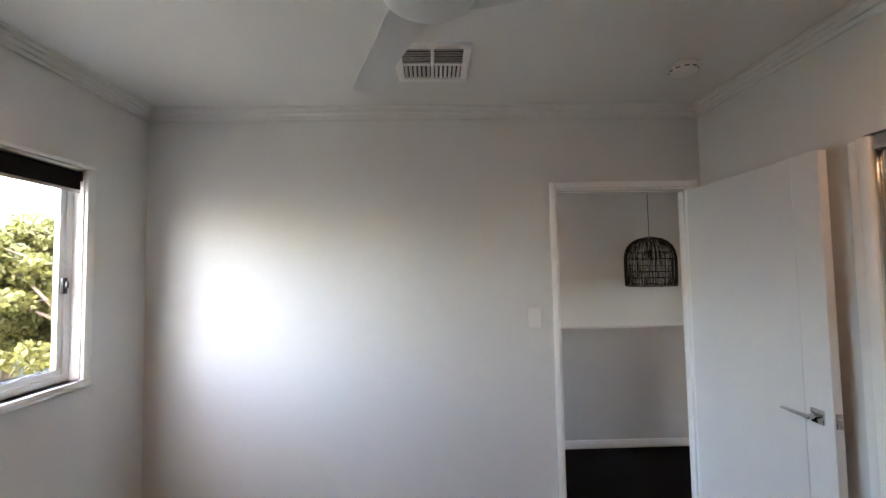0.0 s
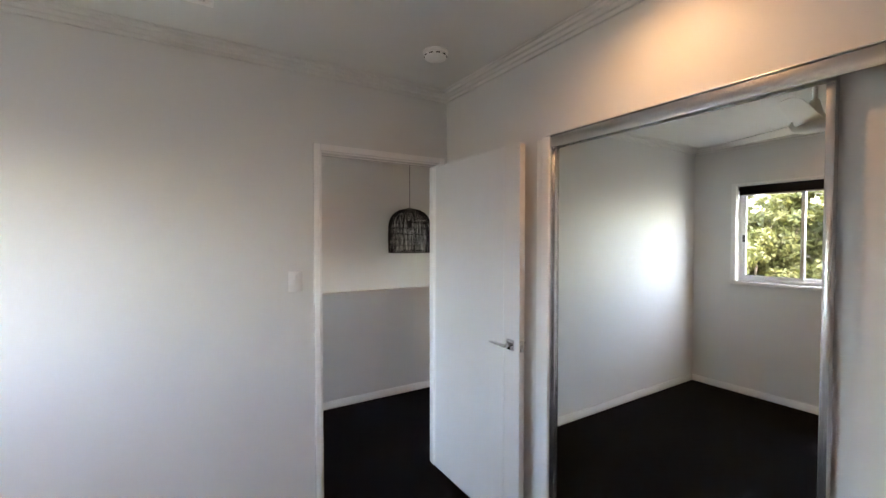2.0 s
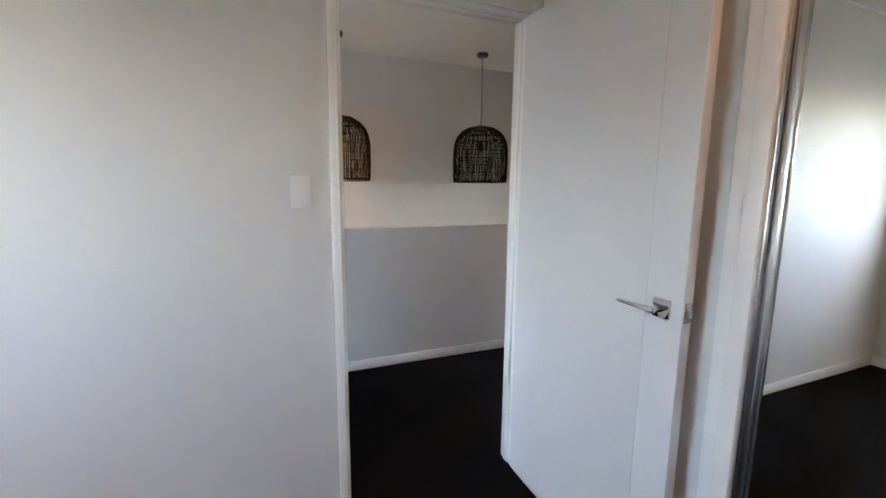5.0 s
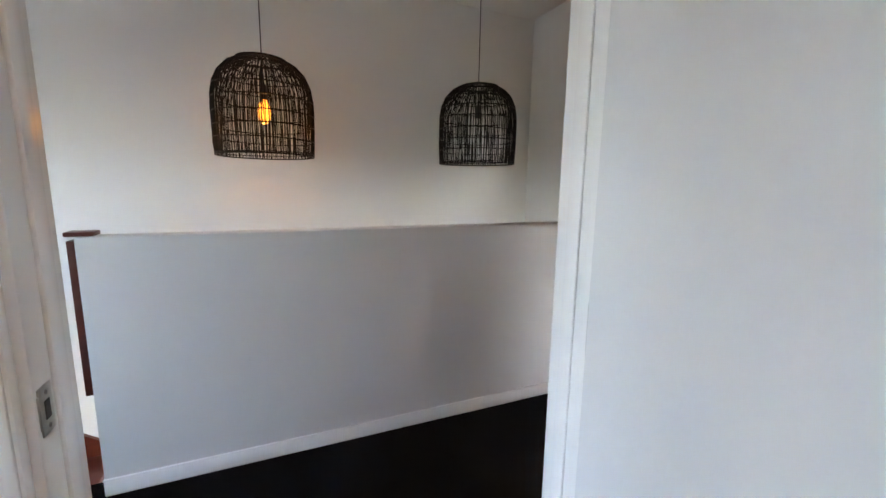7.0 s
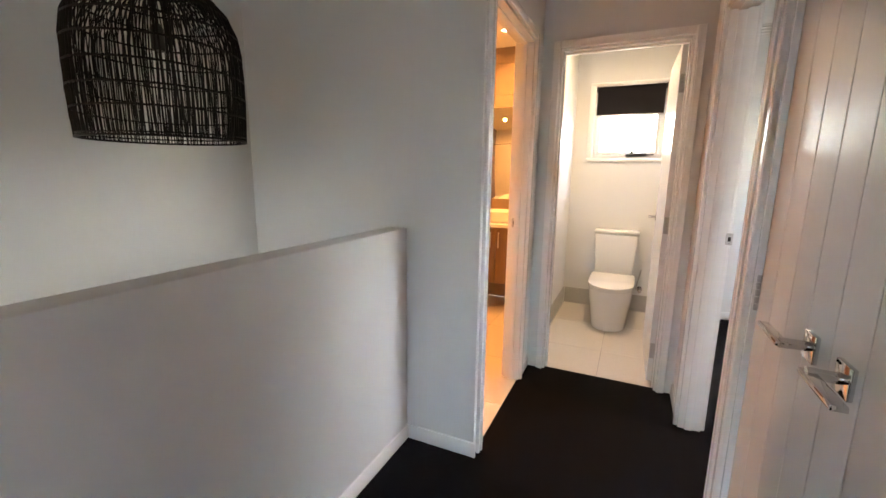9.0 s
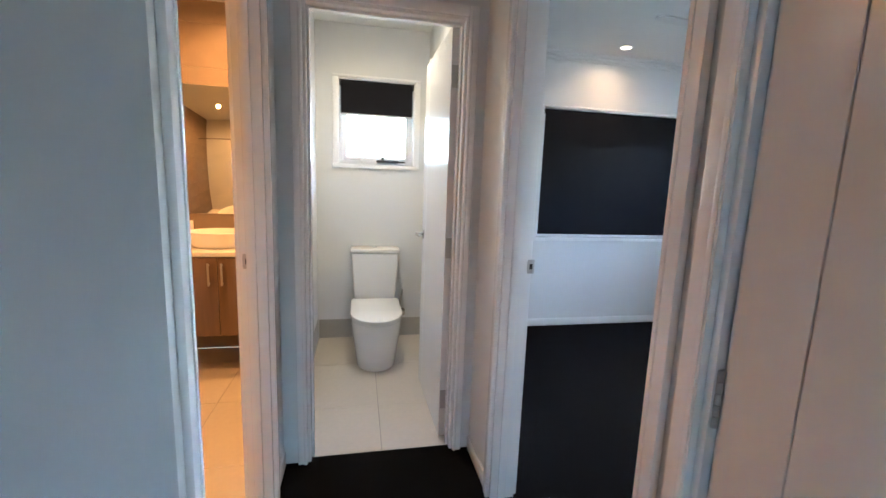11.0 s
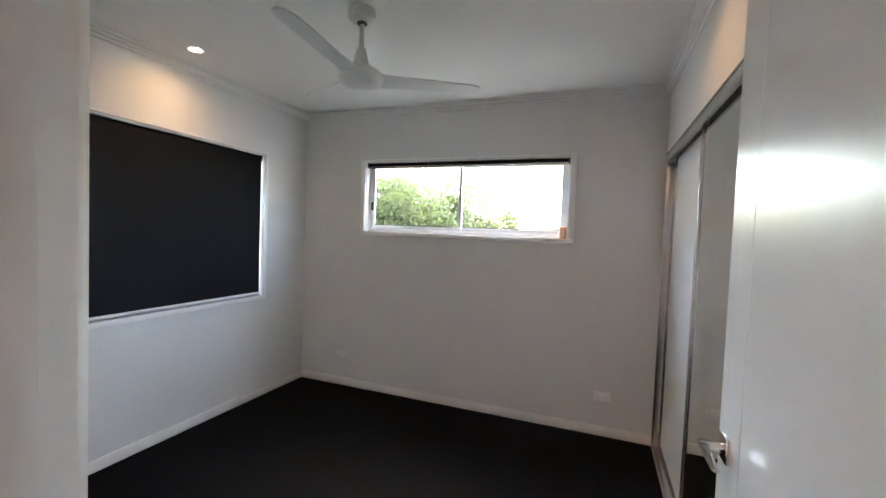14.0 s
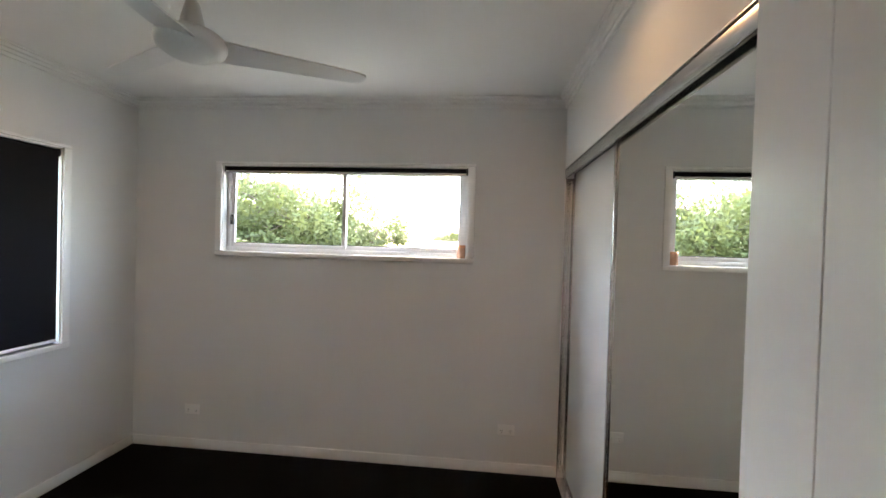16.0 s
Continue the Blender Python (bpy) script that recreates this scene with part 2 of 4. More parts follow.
wall("wall_toilet_east", "x", 6.22, 6.44, 0.1, 1.0, 0, CEIL, [(0.21, 0.83, 1.48, 2.15)])
wall("wall_toilet_west", "x", 4.588, 4.678, 0.1, 1.0, 0, CEIL, [(0.185, 0.895, 0, DH)])
wall("wall_bathroom_south", "y", 1.0, 1.09, 3.53, 6.44, 0, CEIL, [(3.595, 4.36, 0, DH)])
wall("wall_stair_east", "x", 3.53, 3.62, 1.09, 3.1, -2.7, CEIL)
wall("wall_stair_north", "y", 2.32, 2.42, XW, 3.53, -2.7, CEIL)
wall("wall_bathroom_north", "y", 3.1, 3.2, 3.53, 6.3, 0, CEIL)
wall("wall_bathroom_east", "x", 6.1, 6.3, 1.09, 3.1, 0, CEIL)
solid("ceiling", box(-1.17, 6.44, -3.06, 3.2, CEIL, CEIL + 0.1), M_CEIL, "flat white painted plasterboard ceiling", "ceiling")
bm = box(-1.17, 6.44, -3.06, 0.1, -0.12, 0)
box(-1.17, 3.53, 0.1, 1.45, -0.12, 0, bm=bm)
box(3.53, 4.62, 0.1, 1.005, -0.12, 0, bm=bm)
solid("floor", bm, M_CARPET, "black cut-pile carpet over the whole floor", "carpet")
solid("wall_landing_half", box(0.87, 3.53, 1.355, 1.45, 0, 1.06, 0.004), M_WALL, "waist-high white painted balustrade wall beside the stairwell", "half wall")
bm = box(4.62, 6.22, 0.1, 1.0, -0.12, -0.004)
toilet_floor = solid("floor_toilet", bm, M_GROUT, "grout bed of the toilet floor", "floor")
bath_floor = solid("floor_bathroom", box(3.6, 6.1, 1.006, 3.1, -0.12, -0.004), M_GROUT, "grout bed of the bathroom floor", "floor")


def baseboard(name, axis, face, out, a0, a1, h=0.073, t=0.012):
    """Skirting on a wall face; out is +1 or -1, the way the wall looks."""
    lo, hi = sorted((face, face + out * t))
    b = box(lo, hi, a0, a1, 0, h, 0.003) if axis == "x" else box(a0, a1, lo, hi, 0, h, 0.003)
    return solid(name, b, M_TRIM, "narrow white gloss-painted skirting board", "skirting board")


baseboard("baseboard", "y", 0, -1, XW + 0.012, DA[0] - 0.045)
baseboard("baseboard", "x", XW, 1, YS, 0)
baseboard("baseboard", "y", YS, 1, XW + 0.012, XA)
baseboard("baseboard", "x", XA, -1, -0.855, -0.0)
baseboard("baseboard", "x", XB0, 1, -0.83, -0.0)
baseboard("baseboard", "y", YS, 1, XB0, XB1 - 0.012)
baseboard("baseboard", "x", XB1, -1, YS, 0)
baseboard("baseboard", "y", 0, -1, DB[1] + 0.05, XB1 - 0.012)
baseboard("baseboard", "y", 1.355, -1, 0.87, 3.518)
baseboard("baseboard", "x", 3.53, -1, 1.0 - 0.012, 1.355)
baseboard("baseboard", "y", 0.1, 1, XW, DA[0] - 0.05)
baseboard("baseboard", "y", 0.1, 1, DA[1] + 0.05, DL[0] - 0.05)
baseboard("baseboard", "y", 0.1, 1, DB[1] + 0.05, 4.576)
baseboard("baseboard", "y", 1.0, -1, 4.41, 4.576)


def cornice(x0, x1, y0, y1, name):
    """Two-step moulding round a room, mitred at the corners."""
    prof = [(0.0, 0.062), (0.014, 0.062), (0.016, 0.044), (0.024, 0.040), (0.030, 0.026), (0.044, 0.022), (0.048, 0.008), (0.060, 0.006), (0.062, 0.0)]
    b = bmesh.new()
    loops = []
    for d, down in prof:
        z = CEIL - down
        loops.append([b.verts.new(v) for v in ((x0 + d, y0 + d, z), (x1 - d, y0 + d, z), (x1 - d, y1 - d, z), (x0 + d, y1 - d, z))])
    for p, q in zip(loops, loops[1:]):
        for k in range(4):
            b.faces.new((p[k], p[(k + 1) % 4], q[(k + 1) % 4], q[k]))
    bmesh.ops.recalc_face_normals(b, faces=b.faces)
    return solid(name, b, M_CEIL, "white stepped plaster cornice along the ceiling", "cornice")


cornice(XW, XA, YS, 0, "cornice")
cornice(XB0, XB1, YS, 0, "cornice")


def door_frame(name, axis, lo, hi, a0, a1, top=DH, sides=(1, 1), w=0.044, lining=0.02, stop=0.01):
    """Jamb lining with stop bead, and architraves on both faces, of an opening a0 to a1 in a wall between lo and hi."""
    root = thing(name, "white gloss-painted timber door jamb and architrave", "door frame", kind="structure")
    def bx(p, q, u, v, z0, z1, r=0.0):
        return box(u, v, p, q, z0, z1, r) if axis == "x" else box(p, q, u, v, z0, z1, r)
    j0, j1 = lo - 0.003, hi + 0.003
    part("jamb", bx(a0, a0 + lining, j0, j1, 0, top, 0.002), M_TRIM, root)
    part("jamb", bx(a1 - lining, a1, j0, j1, 0, top, 0.002), M_TRIM, root)
    part("head_jamb", bx(a0 + lining, a1 - lining, j0, j1, top - lining, top, 0.002), M_TRIM, root)
    mid = (lo + hi) / 2
    for p, q, z0, z1 in ((a0 + lining, a0 + lining + stop, 0, top - lining), (a1 - lining - stop, a1 - lining, 0, top - lining), (a0 + lining + stop, a1 - lining - stop, top - lining - stop, top - lining)):
        part("stop_bead", bx(p, q, mid - 0.012, mid + 0.022, z0, z1, 0.002), M_TRIM, root)
    for face, out, on in ((lo, -1, sides[0]), (hi, 1, sides[1])):
        if not on:
            continue
        u, v = sorted((face + out * 0.0, face + out * 0.019))
        e = 0.006
        for p, q, z0, z1 in ((a0 + e - w, a0 + e, 0, top - e + w), (a1 - e, a1 - e + w, 0, top - e + w), (a0 + e, a1 - e, top - e, top - e + w)):
            b = bx(p, q, u, v, z0, z1, 0.004)
            part("architrave", b, M_TRIM, root)
            u2, v2 = sorted((face + out * 0.017, face + out * 0.021))
            if z1 - z0 > 1:
                inner = (q - 0.016, q - 0.004) if p < a0 else (p + 0.004, p + 0.016)
                part("architrave_bead", bx(*inner, u2 - 0.002, v2, z0, z1 - w * 0.5, 0.002), M_TRIM, root)
    return root


door_frame("door_frame", "y", 0, 0.1, *DA, top=2.078, sides=(1, 1), w=0.038, lining=0.016, stop=0.006)
door_frame("door_frame", "y", 0, 0.1, *DL, sides=(0, 1))
door_frame("door_frame", "y", 0, 0.1, *DB)
door_frame("door_frame", "x", 4.588, 4.678, 0.185, 0.895)
door_frame("door_frame", "y", 1.0, 1.09, 3.595, 4.36)

# ---- doors ----


def lever_handle(parent, y, z, side, reach, face):
    """Square rose with a lever on one face of a leaf. side: +1 or -1 across x; reach: way of the lever along y; face: x of the leaf's face."""
    s = side
    rose = part("rose", box(min(face, face + s * 0.009), max(face, face + s * 0.009), y - 0.027, y + 0.027, z - 0.027, z + 0.027, 0.002), M_CHROME, parent, "square chrome rose")
    neck = cyl(0.0105, 0.0095, 0.045, Matrix.Translation((face + s * 0.031, y, z)) @ pose(0, 0, 0, 0, 90, 0), 20)
    part("neck", neck, M_CHROME, rose)
    y0, y1 = y - reach * 0.012, y + reach * 0.118
    xa, xb = face + s * 0.036, face + s * 0.055
    b = bmesh.new()
    pts = [(y0, xa, -0.007), (y0, xb, -0.007), (y1, xb, -0.0035), (y1, xa + s * 0.004, -0.0035)]
    lo = [b.verts.new((p[1], p[0], z + p[2])) for p in pts]
    hi = [b.verts.new((p[1], p[0], z - p[2])) for p in pts]
    for k in range(4):
        b.faces.new((lo[k], lo[(k + 1) % 4], hi[(k + 1) % 4], hi[k]))
    b.faces.new(lo[::-1]), b.faces.new(hi)
    bmesh.ops.recalc_face_normals(b, faces=b.faces)
    part("lever", bev(b, 0.0025), M_CHROME, rose, "flat tapered chrome lever")


def door_leaf(name, label, m, width, handles=((1, 1), (-1, 1)), grooves=(0.12,), height=2.035, both=True, hinge_side=1):
    """Leaf hinged at its origin, running along +y, faces at x 0 and 0.036."""
    root = thing(name, label, "door", m, kind="structure")
    t, g = 0.036, 0.002
    cuts = sorted({*grooves, *((width - k) for k in grooves)}) if both else sorted(grooves)
    edges = [0.0, *cuts, width]
    leaf = bmesh.new()
    for k, (p, q) in enumerate(zip(edges, edges[1:])):
        box(0, t, p + (g / 2 if k else 0), q - (g / 2 if q < width else 0), 0.015, height + 0.015, 0.0015, bm=leaf, seg=1)
    box(g, t - g, 0.01, width - 0.01, 0.02, height + 0.01, bm=leaf)
    part("leaf", leaf, M_DOOR, root)
    for s, on in handles:
        if on:
            lever_handle(root, width - 0.062, 1.02, s, -1, t if s > 0 else 0.0)
    latch = part("latch_plate", box(0.006, 0.030, width - 0.0005, width + 0.0015, 0.992, 1.048, 0.0008), M_CHROME, root, "chrome latch plate")
    part("latch_bolt", box(0.011, 0.025, width, width + 0.010, 1.010, 1.030, 0.002), M_STEEL, latch)
    for zz in (1.007, 1.036):
        part("screw", cyl(0.0028, 0.0028, 0.001, Matrix.Translation((0.018, width + 0.0016, zz)) @ pose(0, 0, 0, 90, 0, 0), 10), M_CHROME, latch)
    hx = t if hinge_side > 0 else 0.0
    for zz in (0.22, 1.02, 1.83):
        h = part("hinge", box(0.003, t - 0.003, -0.003, 0.0005, zz - 0.05, zz + 0.05, 0.0008), M_STEEL, root, "steel butt hinge")
        for k in range(5):
            part("knuckle", cyl(0.006, 0.006, 0.0185, Matrix.Translation((hx + hinge_side * 0.004, -0.004, zz - 0.04 + k * 0.02)), 12, r=0.001), M_STEEL, h)
    return root


door_leaf("door_1", "open white gloss flush bedroom door with chrome lever handle", pose(2.074, -0.010, 0, 0, 0, 180), 0.815, grooves=(0.695,), both=False, hinge_side=-1)
door_leaf("door_2", "open white gloss door with vertical grooves and chrome lever", pose(3.374, -0.010, 0, 0, 0, 180), 0.815, grooves=(0.674,), both=False, hinge_side=-1)
door_leaf("door_3", "open white gloss toilet door with chrome lever handle", pose(4.682, 0.243, 0, 0, 0, -89), 0.665, grooves=(0.55,), both=False, hinge_side=1)

linen = thing("linen_cupboard_doors", "pair of closed white grooved cupboard doors with chrome levers", "cupboard", pose(2.79, 0.1, 0), kind="structure")
for s in (-1, 1):
    x0, x1 = sorted((s * 0.0015, s * 0.447))
    b = box(x0, x1, -0.046, -0.016, 0.015, 2.03)
    n = 4
    for k in range(n):
        p, q = x0 + (x1 - x0) * k / n, x0 + (x1 - x0) * (k + 1) / n
        box(p + (0.0015 if k else 0), q - (0.0015 if k < n - 1 else 0), -0.02, -0.012, 0.015, 2.035, 0.001, bm=b, seg=1)
    leaf = part("leaf", b, M_DOOR, linen, "white gloss door with vertical grooves")
    hub = s * 0.07
    rose = part("rose", box(hub - 0.027, hub + 0.027, -0.012, -0.003, 0.966, 1.020, 0.002), M_CHROME, leaf, "square chrome rose")
    part("neck", cyl(0.0105, 0.0095, 0.045, Matrix.Translation((hub, 0.019, 0.993)) @ pose(0, 0, 0, 90, 0, 0), 20), M_CHROME, leaf)
    b0, b1 = sorted((hub - s * 0.012, hub + s * 0.118))
    part("lever", box(b0, b1, 0.028, 0.050, 0.988, 0.998, 0.0025), M_CHROME, leaf, "flat chrome lever")
    for zz in (0.22, 1.0, 1.82):
        h = part("hinge", box(s * 0.449 - 0.0015, s * 0.449 + 0.0015, -0.04, -0.012, zz - 0.05, zz + 0.05, 0.0008), M_STEEL, leaf, "steel butt hinge")
        for k in range(5):
            part("knuckle", cyl(0.006, 0.006, 0.0185, Matrix.Translation((s * 0.449, -0.008, zz - 0.04 + k * 0.02)), 12, r=0.001), M_STEEL, linen)


def strike_plate(m):
    root = thing("strike_plate", "small brushed steel strike plate in the door jamb", "strike plate", m)
    b = box(-0.001, 0.0012, -0.028, 0.0, -0.028, 0.028, 0.0006)
    part("plate", b, M_STEEL, root)
    # No hole is cut: a dark patch paints its shade.
    part("keeper_hole_shade", box(0.0008, 0.0017, -0.020, -0.008, -0.011, 0.011), M_HOLE_SHADE, root, "dark patch painted as the shade of a latch hole")
    part("lip", box(-0.004, 0.0012, -0.0005, 0.0015, -0.02, 0.02, 0.0006), M_STEEL, root)
    for zz in (-0.02, 0.02):
        part("screw", cyl(0.0028, 0.0028, 0.001, Matrix.Translation((0.0014, -0.014, zz)) @ pose(0, 0, 0, 0, 90, 0), 10), M_CHROME, root)
    return root


strike_plate(pose(4.219, 0.003, 1.02, 0, 0, 180) @ Matrix.Scale(-1, 4, (0, 1, 0)))
strike_plate(pose(1.279, 0.003, 1.02, 0, 0, 0) @ Matrix.Scale(-1, 4, (0, 1, 0)))
strike_plate(pose(4.339, 1.08, 1.02, 0, 0, 180) @ Matrix.Scale(-1, 4, (0, 1, 0)))

# ---- wardrobes ----


def wardrobe(name, x, out, y_lo, y_hi, split, mirror_high, label):
    """Two sliding panels in an opening of a wall at x; out is the way the doors look."""
    root = thing(name, label, "wardrobe", pose(x, 0, 0), kind="structure")
    def bx(u0, u1, y0, y1, z0, z1, r=0.0015):
        u0, u1 = sorted((out * u0, out * u1))
        return box(u0, u1, y0, y1, z0, z1, r)
    part("head_track", bx(-0.085, -0.006, y_lo, y_hi, 2.052, 2.070), M_ALU, root, "satin aluminium head track")
    part("fascia", bx(-0.006, 0.008, y_lo, y_hi, 2.012, 2.068, 0.003), M_ALU, root, "satin aluminium fascia of the head track")
    part("fascia_lip", bx(0.0, 0.013, y_lo, y_hi + 0.02, 2.068, 2.072, 0.001), M_ALU, root)
    part("floor_track", bx(-0.085, 0.004, y_lo, y_hi, 0.0, 0.014), M_ALU, root, "satin aluminium floor track")
    for y0, y1 in ((y_lo, y_lo + 0.008), (y_hi - 0.008, y_hi)):
        part("side_channel", bx(-0.085, 0.002, y0, y1, 0.014, 2.012), M_ALU, root)
    for y0, y1, is_mirror in ((y_lo + 0.010, split + 0.02, not mirror_high), (split - 0.02, y_hi - 0.010, mirror_high)):
        u = (-0.040, -0.016) if is_mirror else (-0.076, -0.052)
        door = part("sliding_door", bx(u[0], u[1] - 0.008, y0 + 0.004, y1 - 0.004, 0.02, 2.044, 0), M_ROBE, root)
        part("panel", bx(u[1] - 0.007, u[1] - 0.004, y0 + 0.02, y1 - 0.02, 0.03, 2.036, 0), M_MIRROR if is_mirror else M_ROBE, door, "full-height silver mirror" if is_mirror else "white board panel")
        for p, q in ((y0, y0 + 0.022), (y1 - 0.022, y1)):
            part("stile", bx(u[0] - 0.004, u[1] + 0.005, p, q, 0.018, 2.048, 0.004), M_ALU, door, "satin aluminium stile")
        part("bottom_rail", bx(u[0], u[1], y0 + 0.026, y1 - 0.026, 0.018, 0.040, 0.002), M_ALU, door)
        part("top_rail", bx(u[0], u[1], y0 + 0.026, y1 - 0.026, 2.036, 2.046, 0.002), M_ALU, door)
    return root


wardrobe("built_in_wardrobe", XA, -1, -2.93, -0.942, -1.955, True, "built-in wardrobe with one mirrored and one white sliding door")
wardrobe("built_in_wardrobe", XB0, 1, -2.93, -0.88, -1.955, True, "built-in wardrobe with white and mirrored doors in aluminium tracks")
for x, out, y_hi, wd in ((XA, -1, -0.942, 0.045), (XB0, 1, -0.88, 0.05)):
    lo, hi = sorted((x, x + out * 0.014))
    if x == XA:
        solid("trim", box(lo + 0.006, hi, y_hi + wd + 0.001, y_hi + wd + 0.040, 0, 2.062, 0.003), M_TRIM, "white painted outer strip of the wardrobe architrave", "architrave")
    solid("trim", box(lo, hi, y_hi + 0.0005, y_hi + wd, 0, 2.066, 0.003), M_TRIM, "white painted wardrobe architrave", "architrave")

# ---- windows ----


def window(name, label, m, w, z0, z1, depth, sashes, pane_mat, lock=True, fixed=False):
    """Aluminium window. Local x runs along the wall from 0 to w, y points into the room, 0 is the wall's face."""
    root = thing(name, label, "window", m, kind="structure")
    r0, r1 = -0.058, -0.012
    tw = 0.042
    part("architrave", box(-tw, w + tw, 0, 0.016, z1, z1 + 0.020, 0.003), M_TRIM, root)
    part("architrave", box(-tw, 0.004, 0, 0.016, z0, z1, 0.003), M_TRIM, root)
    part("architrave", box(w - 0.004, w + tw, 0, 0.016, z0, z1, 0.003), M_TRIM, root)
    part("window_sill", box(-tw, w + tw, r0, 0.018, z0 - 0.034, z0, 0.003), M_TRIM, root, "white painted sill")
    part("reveal", box(-0.001, 0.010, r0, 0, z0, z1, 0), M_TRIM, root)
    part("reveal", box(w - 0.010, w + 0.001, r0, 0, z0, z1, 0), M_TRIM, root)
    part("reveal", box(0.010, w - 0.010, r0, 0, z1 - 0.010, z1, 0), M_TRIM, root)
    f0, f1 = -depth, r0 + 0.014
    fr = 0.032
    frame_part = part("window_frame", box(0.010, w - 0.010, f0, f1, z0, z0 + fr, 0.002), M_WHITE_ALU, root, "white powder-coated aluminium")
    part("frame_rail", box(0.010, w - 0.010, f0, f1, z1 - fr, z1 - 0.0101, 0.002), M_WHITE_ALU, frame_part)
    part("frame_stile", box(0.010, 0.010 + fr, f0, f1, z0 + fr, z1 - fr, 0.002), M_WHITE_ALU, frame_part)
    part("frame_stile", box(w - 0.010 - fr, w - 0.010, f0, f1, z0 + fr, z1 - fr, 0.002), M_WHITE_ALU, frame_part)
    n = sashes
    a, b = 0.010 + fr, w - 0.010 - fr
    for k in range(n):
        p, q = a + (b - a) * k / n, a + (b - a) * (k + 1) / n
        y0 = f1 - 0.024 - 0.02 * (k % 2)
        if n > 1:
            p, q = p - (0.014 if k else 0), q + (0.014 if k < n - 1 else 0)
        sash = part("sash", box(p, q, y0, y0 + 0.018, z0 + fr, z0 + fr + 0.028, 0.002), M_WHITE_ALU, root, "white aluminium sash")
        part("sash_rail", box(p, q, y0, y0 + 0.018, z1 - fr - 0.028, z1 - fr, 0.002), M_WHITE_ALU, sash)
        for u, v in ((p, p + 0.028), (q - 0.028, q)):
            part("sash_stile", box(u, v, y0, y0 + 0.018, z0 + fr + 0.028, z1 - fr - 0.028, 0.002), M_WHITE_ALU, sash)
        part("gasket", box(p + 0.028, q - 0.028, y0 + 0.004, y0 + 0.013, z0 + fr + 0.028, z0 + fr + 0.032), M_BLACK, sash)
        pane = part("pane", box(p + 0.026, q - 0.026, y0 + 0.007, y0 + 0.011, z0 + fr + 0.026, z1 - fr - 0.026), pane_mat, sash, "clear glass")
        pane.visible_shadow = False
    return root


def roller_blind(m, w, z_top, drop, label):
    """Roller blind inside a reveal; local x along, y into the room."""
    root = thing("roller_blind", label, "blind", m)
    part("headrail", box(0.012, w - 0.012, -0.046, -0.002, z_top - 0.012, z_top - 0.0101, 0), M_WHITE_ALU, root)
    part("roll", cyl(0.021, 0.021, w - 0.05, Matrix.Translation((w / 2, -0.026, z_top - 0.034)) @ pose(0, 0, 0, 0, 90, 0), 28), M_BLIND, root, "rolled black blockout fabric")
    for x in (0.013, w - 0.023):
        part("bracket", box(x, x + 0.010, -0.048, -0.001, z_top - 0.058, z_top - 0.012, 0.003), M_BLACK, root, "black end bracket")
    if drop > 0.06:
        part("fabric", box(0.024, w - 0.024, -0.0055, -0.0045, z_top - drop, z_top - 0.034), M_BLIND, root, "black blockout fabric")
    part("bottom_bar", box(0.022, w - 0.022, -0.012, -0.001, z_top - drop - 0.016, z_top - drop, 0.004), M_ALU if drop < 1 else M_WHITE_ALU, root, "slim metal bottom bar")
    return root


def sliding_lock(m):
    root = thing("window_lock", "small black sliding window latch", "window latch", m)
    part("body", box(-0.012, 0.012, 0, 0.014, -0.036, 0.036, 0.004), M_BLACK, root)
    part("thumb_tab", box(-0.005, 0.005, 0.012, 0.026, -0.012, 0.020, 0.003), M_BLACK, root)


MW = pose(XW, WA[1], 0, 0, 0, -90)
wa = WA[1] - WA[0]
window("window_1", "white aluminium sliding window with white timber surround", MW, wa, WA[2], WA[3], 0.1, 2, M_GLASS)
roller_blind(MW, wa, WA[3], 0.10, "black blockout roller blind, almost fully rolled up")
sliding_lock(MW @ pose(0.056, -0.044, 1.57))
wb = WB[1] - WB[0]
MB = pose(WB[1], YS, 0) @ Matrix.Scale(-1, 4, (1, 0, 0))
window("window_2", "wide low white aluminium sliding window set high", MB, wb, WB[2], WB[3], 0.1, 2, M_GLASS)
roller_blind(MB, wb, WB[3], 0.045, "black roller blind fully rolled up in the window head")
sliding_lock(MB @ pose(0.056, -0.044, 1.69))
ME = pose(XB1, WE[1], 0, 0, 0, -90) @ Matrix.Scale(-1, 4, (0, 1, 0))
we = WE[1] - WE[0]
window("window_3", "bedroom window behind a drawn black blind", ME, we, WE[2], WE[3], 0.1, 2, M_GLASS)
roller_blind(ME, we, WE[3], 1.165, "black blockout roller blind, fully drawn down")
MT = pose(6.22, 0.83, 0, 0, 0, -90) @ Matrix.Scale(-1, 4, (0, 1, 0))
window("window_4", "small white awning window with obscure glass", MT, 0.62, 1.48, 2.15, 0.1, 1, M_FROST)
roller_blind(MT, 0.62, 2.15, 0.27, "black roller blind drawn a third of the way")
winder = thing("window_winder", "black chain winder on the toilet window sill", "window winder", MT @ pose(0.40, -0.030, 1.50))
part("body", box(-0.09, 0.09, -0.012, 0.030, 0.0, 0.022, 0.006), M_BLACK, winder)
part("knob", cyl(0.012, 0.010, 0.03, Matrix.Translation((-0.04, 0.01, 0.034)), 16, r=0.003), M_BLACK, winder)
part("crank", box(0.05, 0.15, 0.006, 0.022, 0.004, 0.016, 0.004), M_BLACK, winder)
part("stay", box(-0.30, -0.22, 0.01, 0.016, 0.012, 0.018, 0.002), M_STEEL, winder, "thin steel stay arm")
# Unseen window, added so daylight reaches the landing and half wall.
MHW = pose(XW, 1.10, 0, 0, 0, -90)
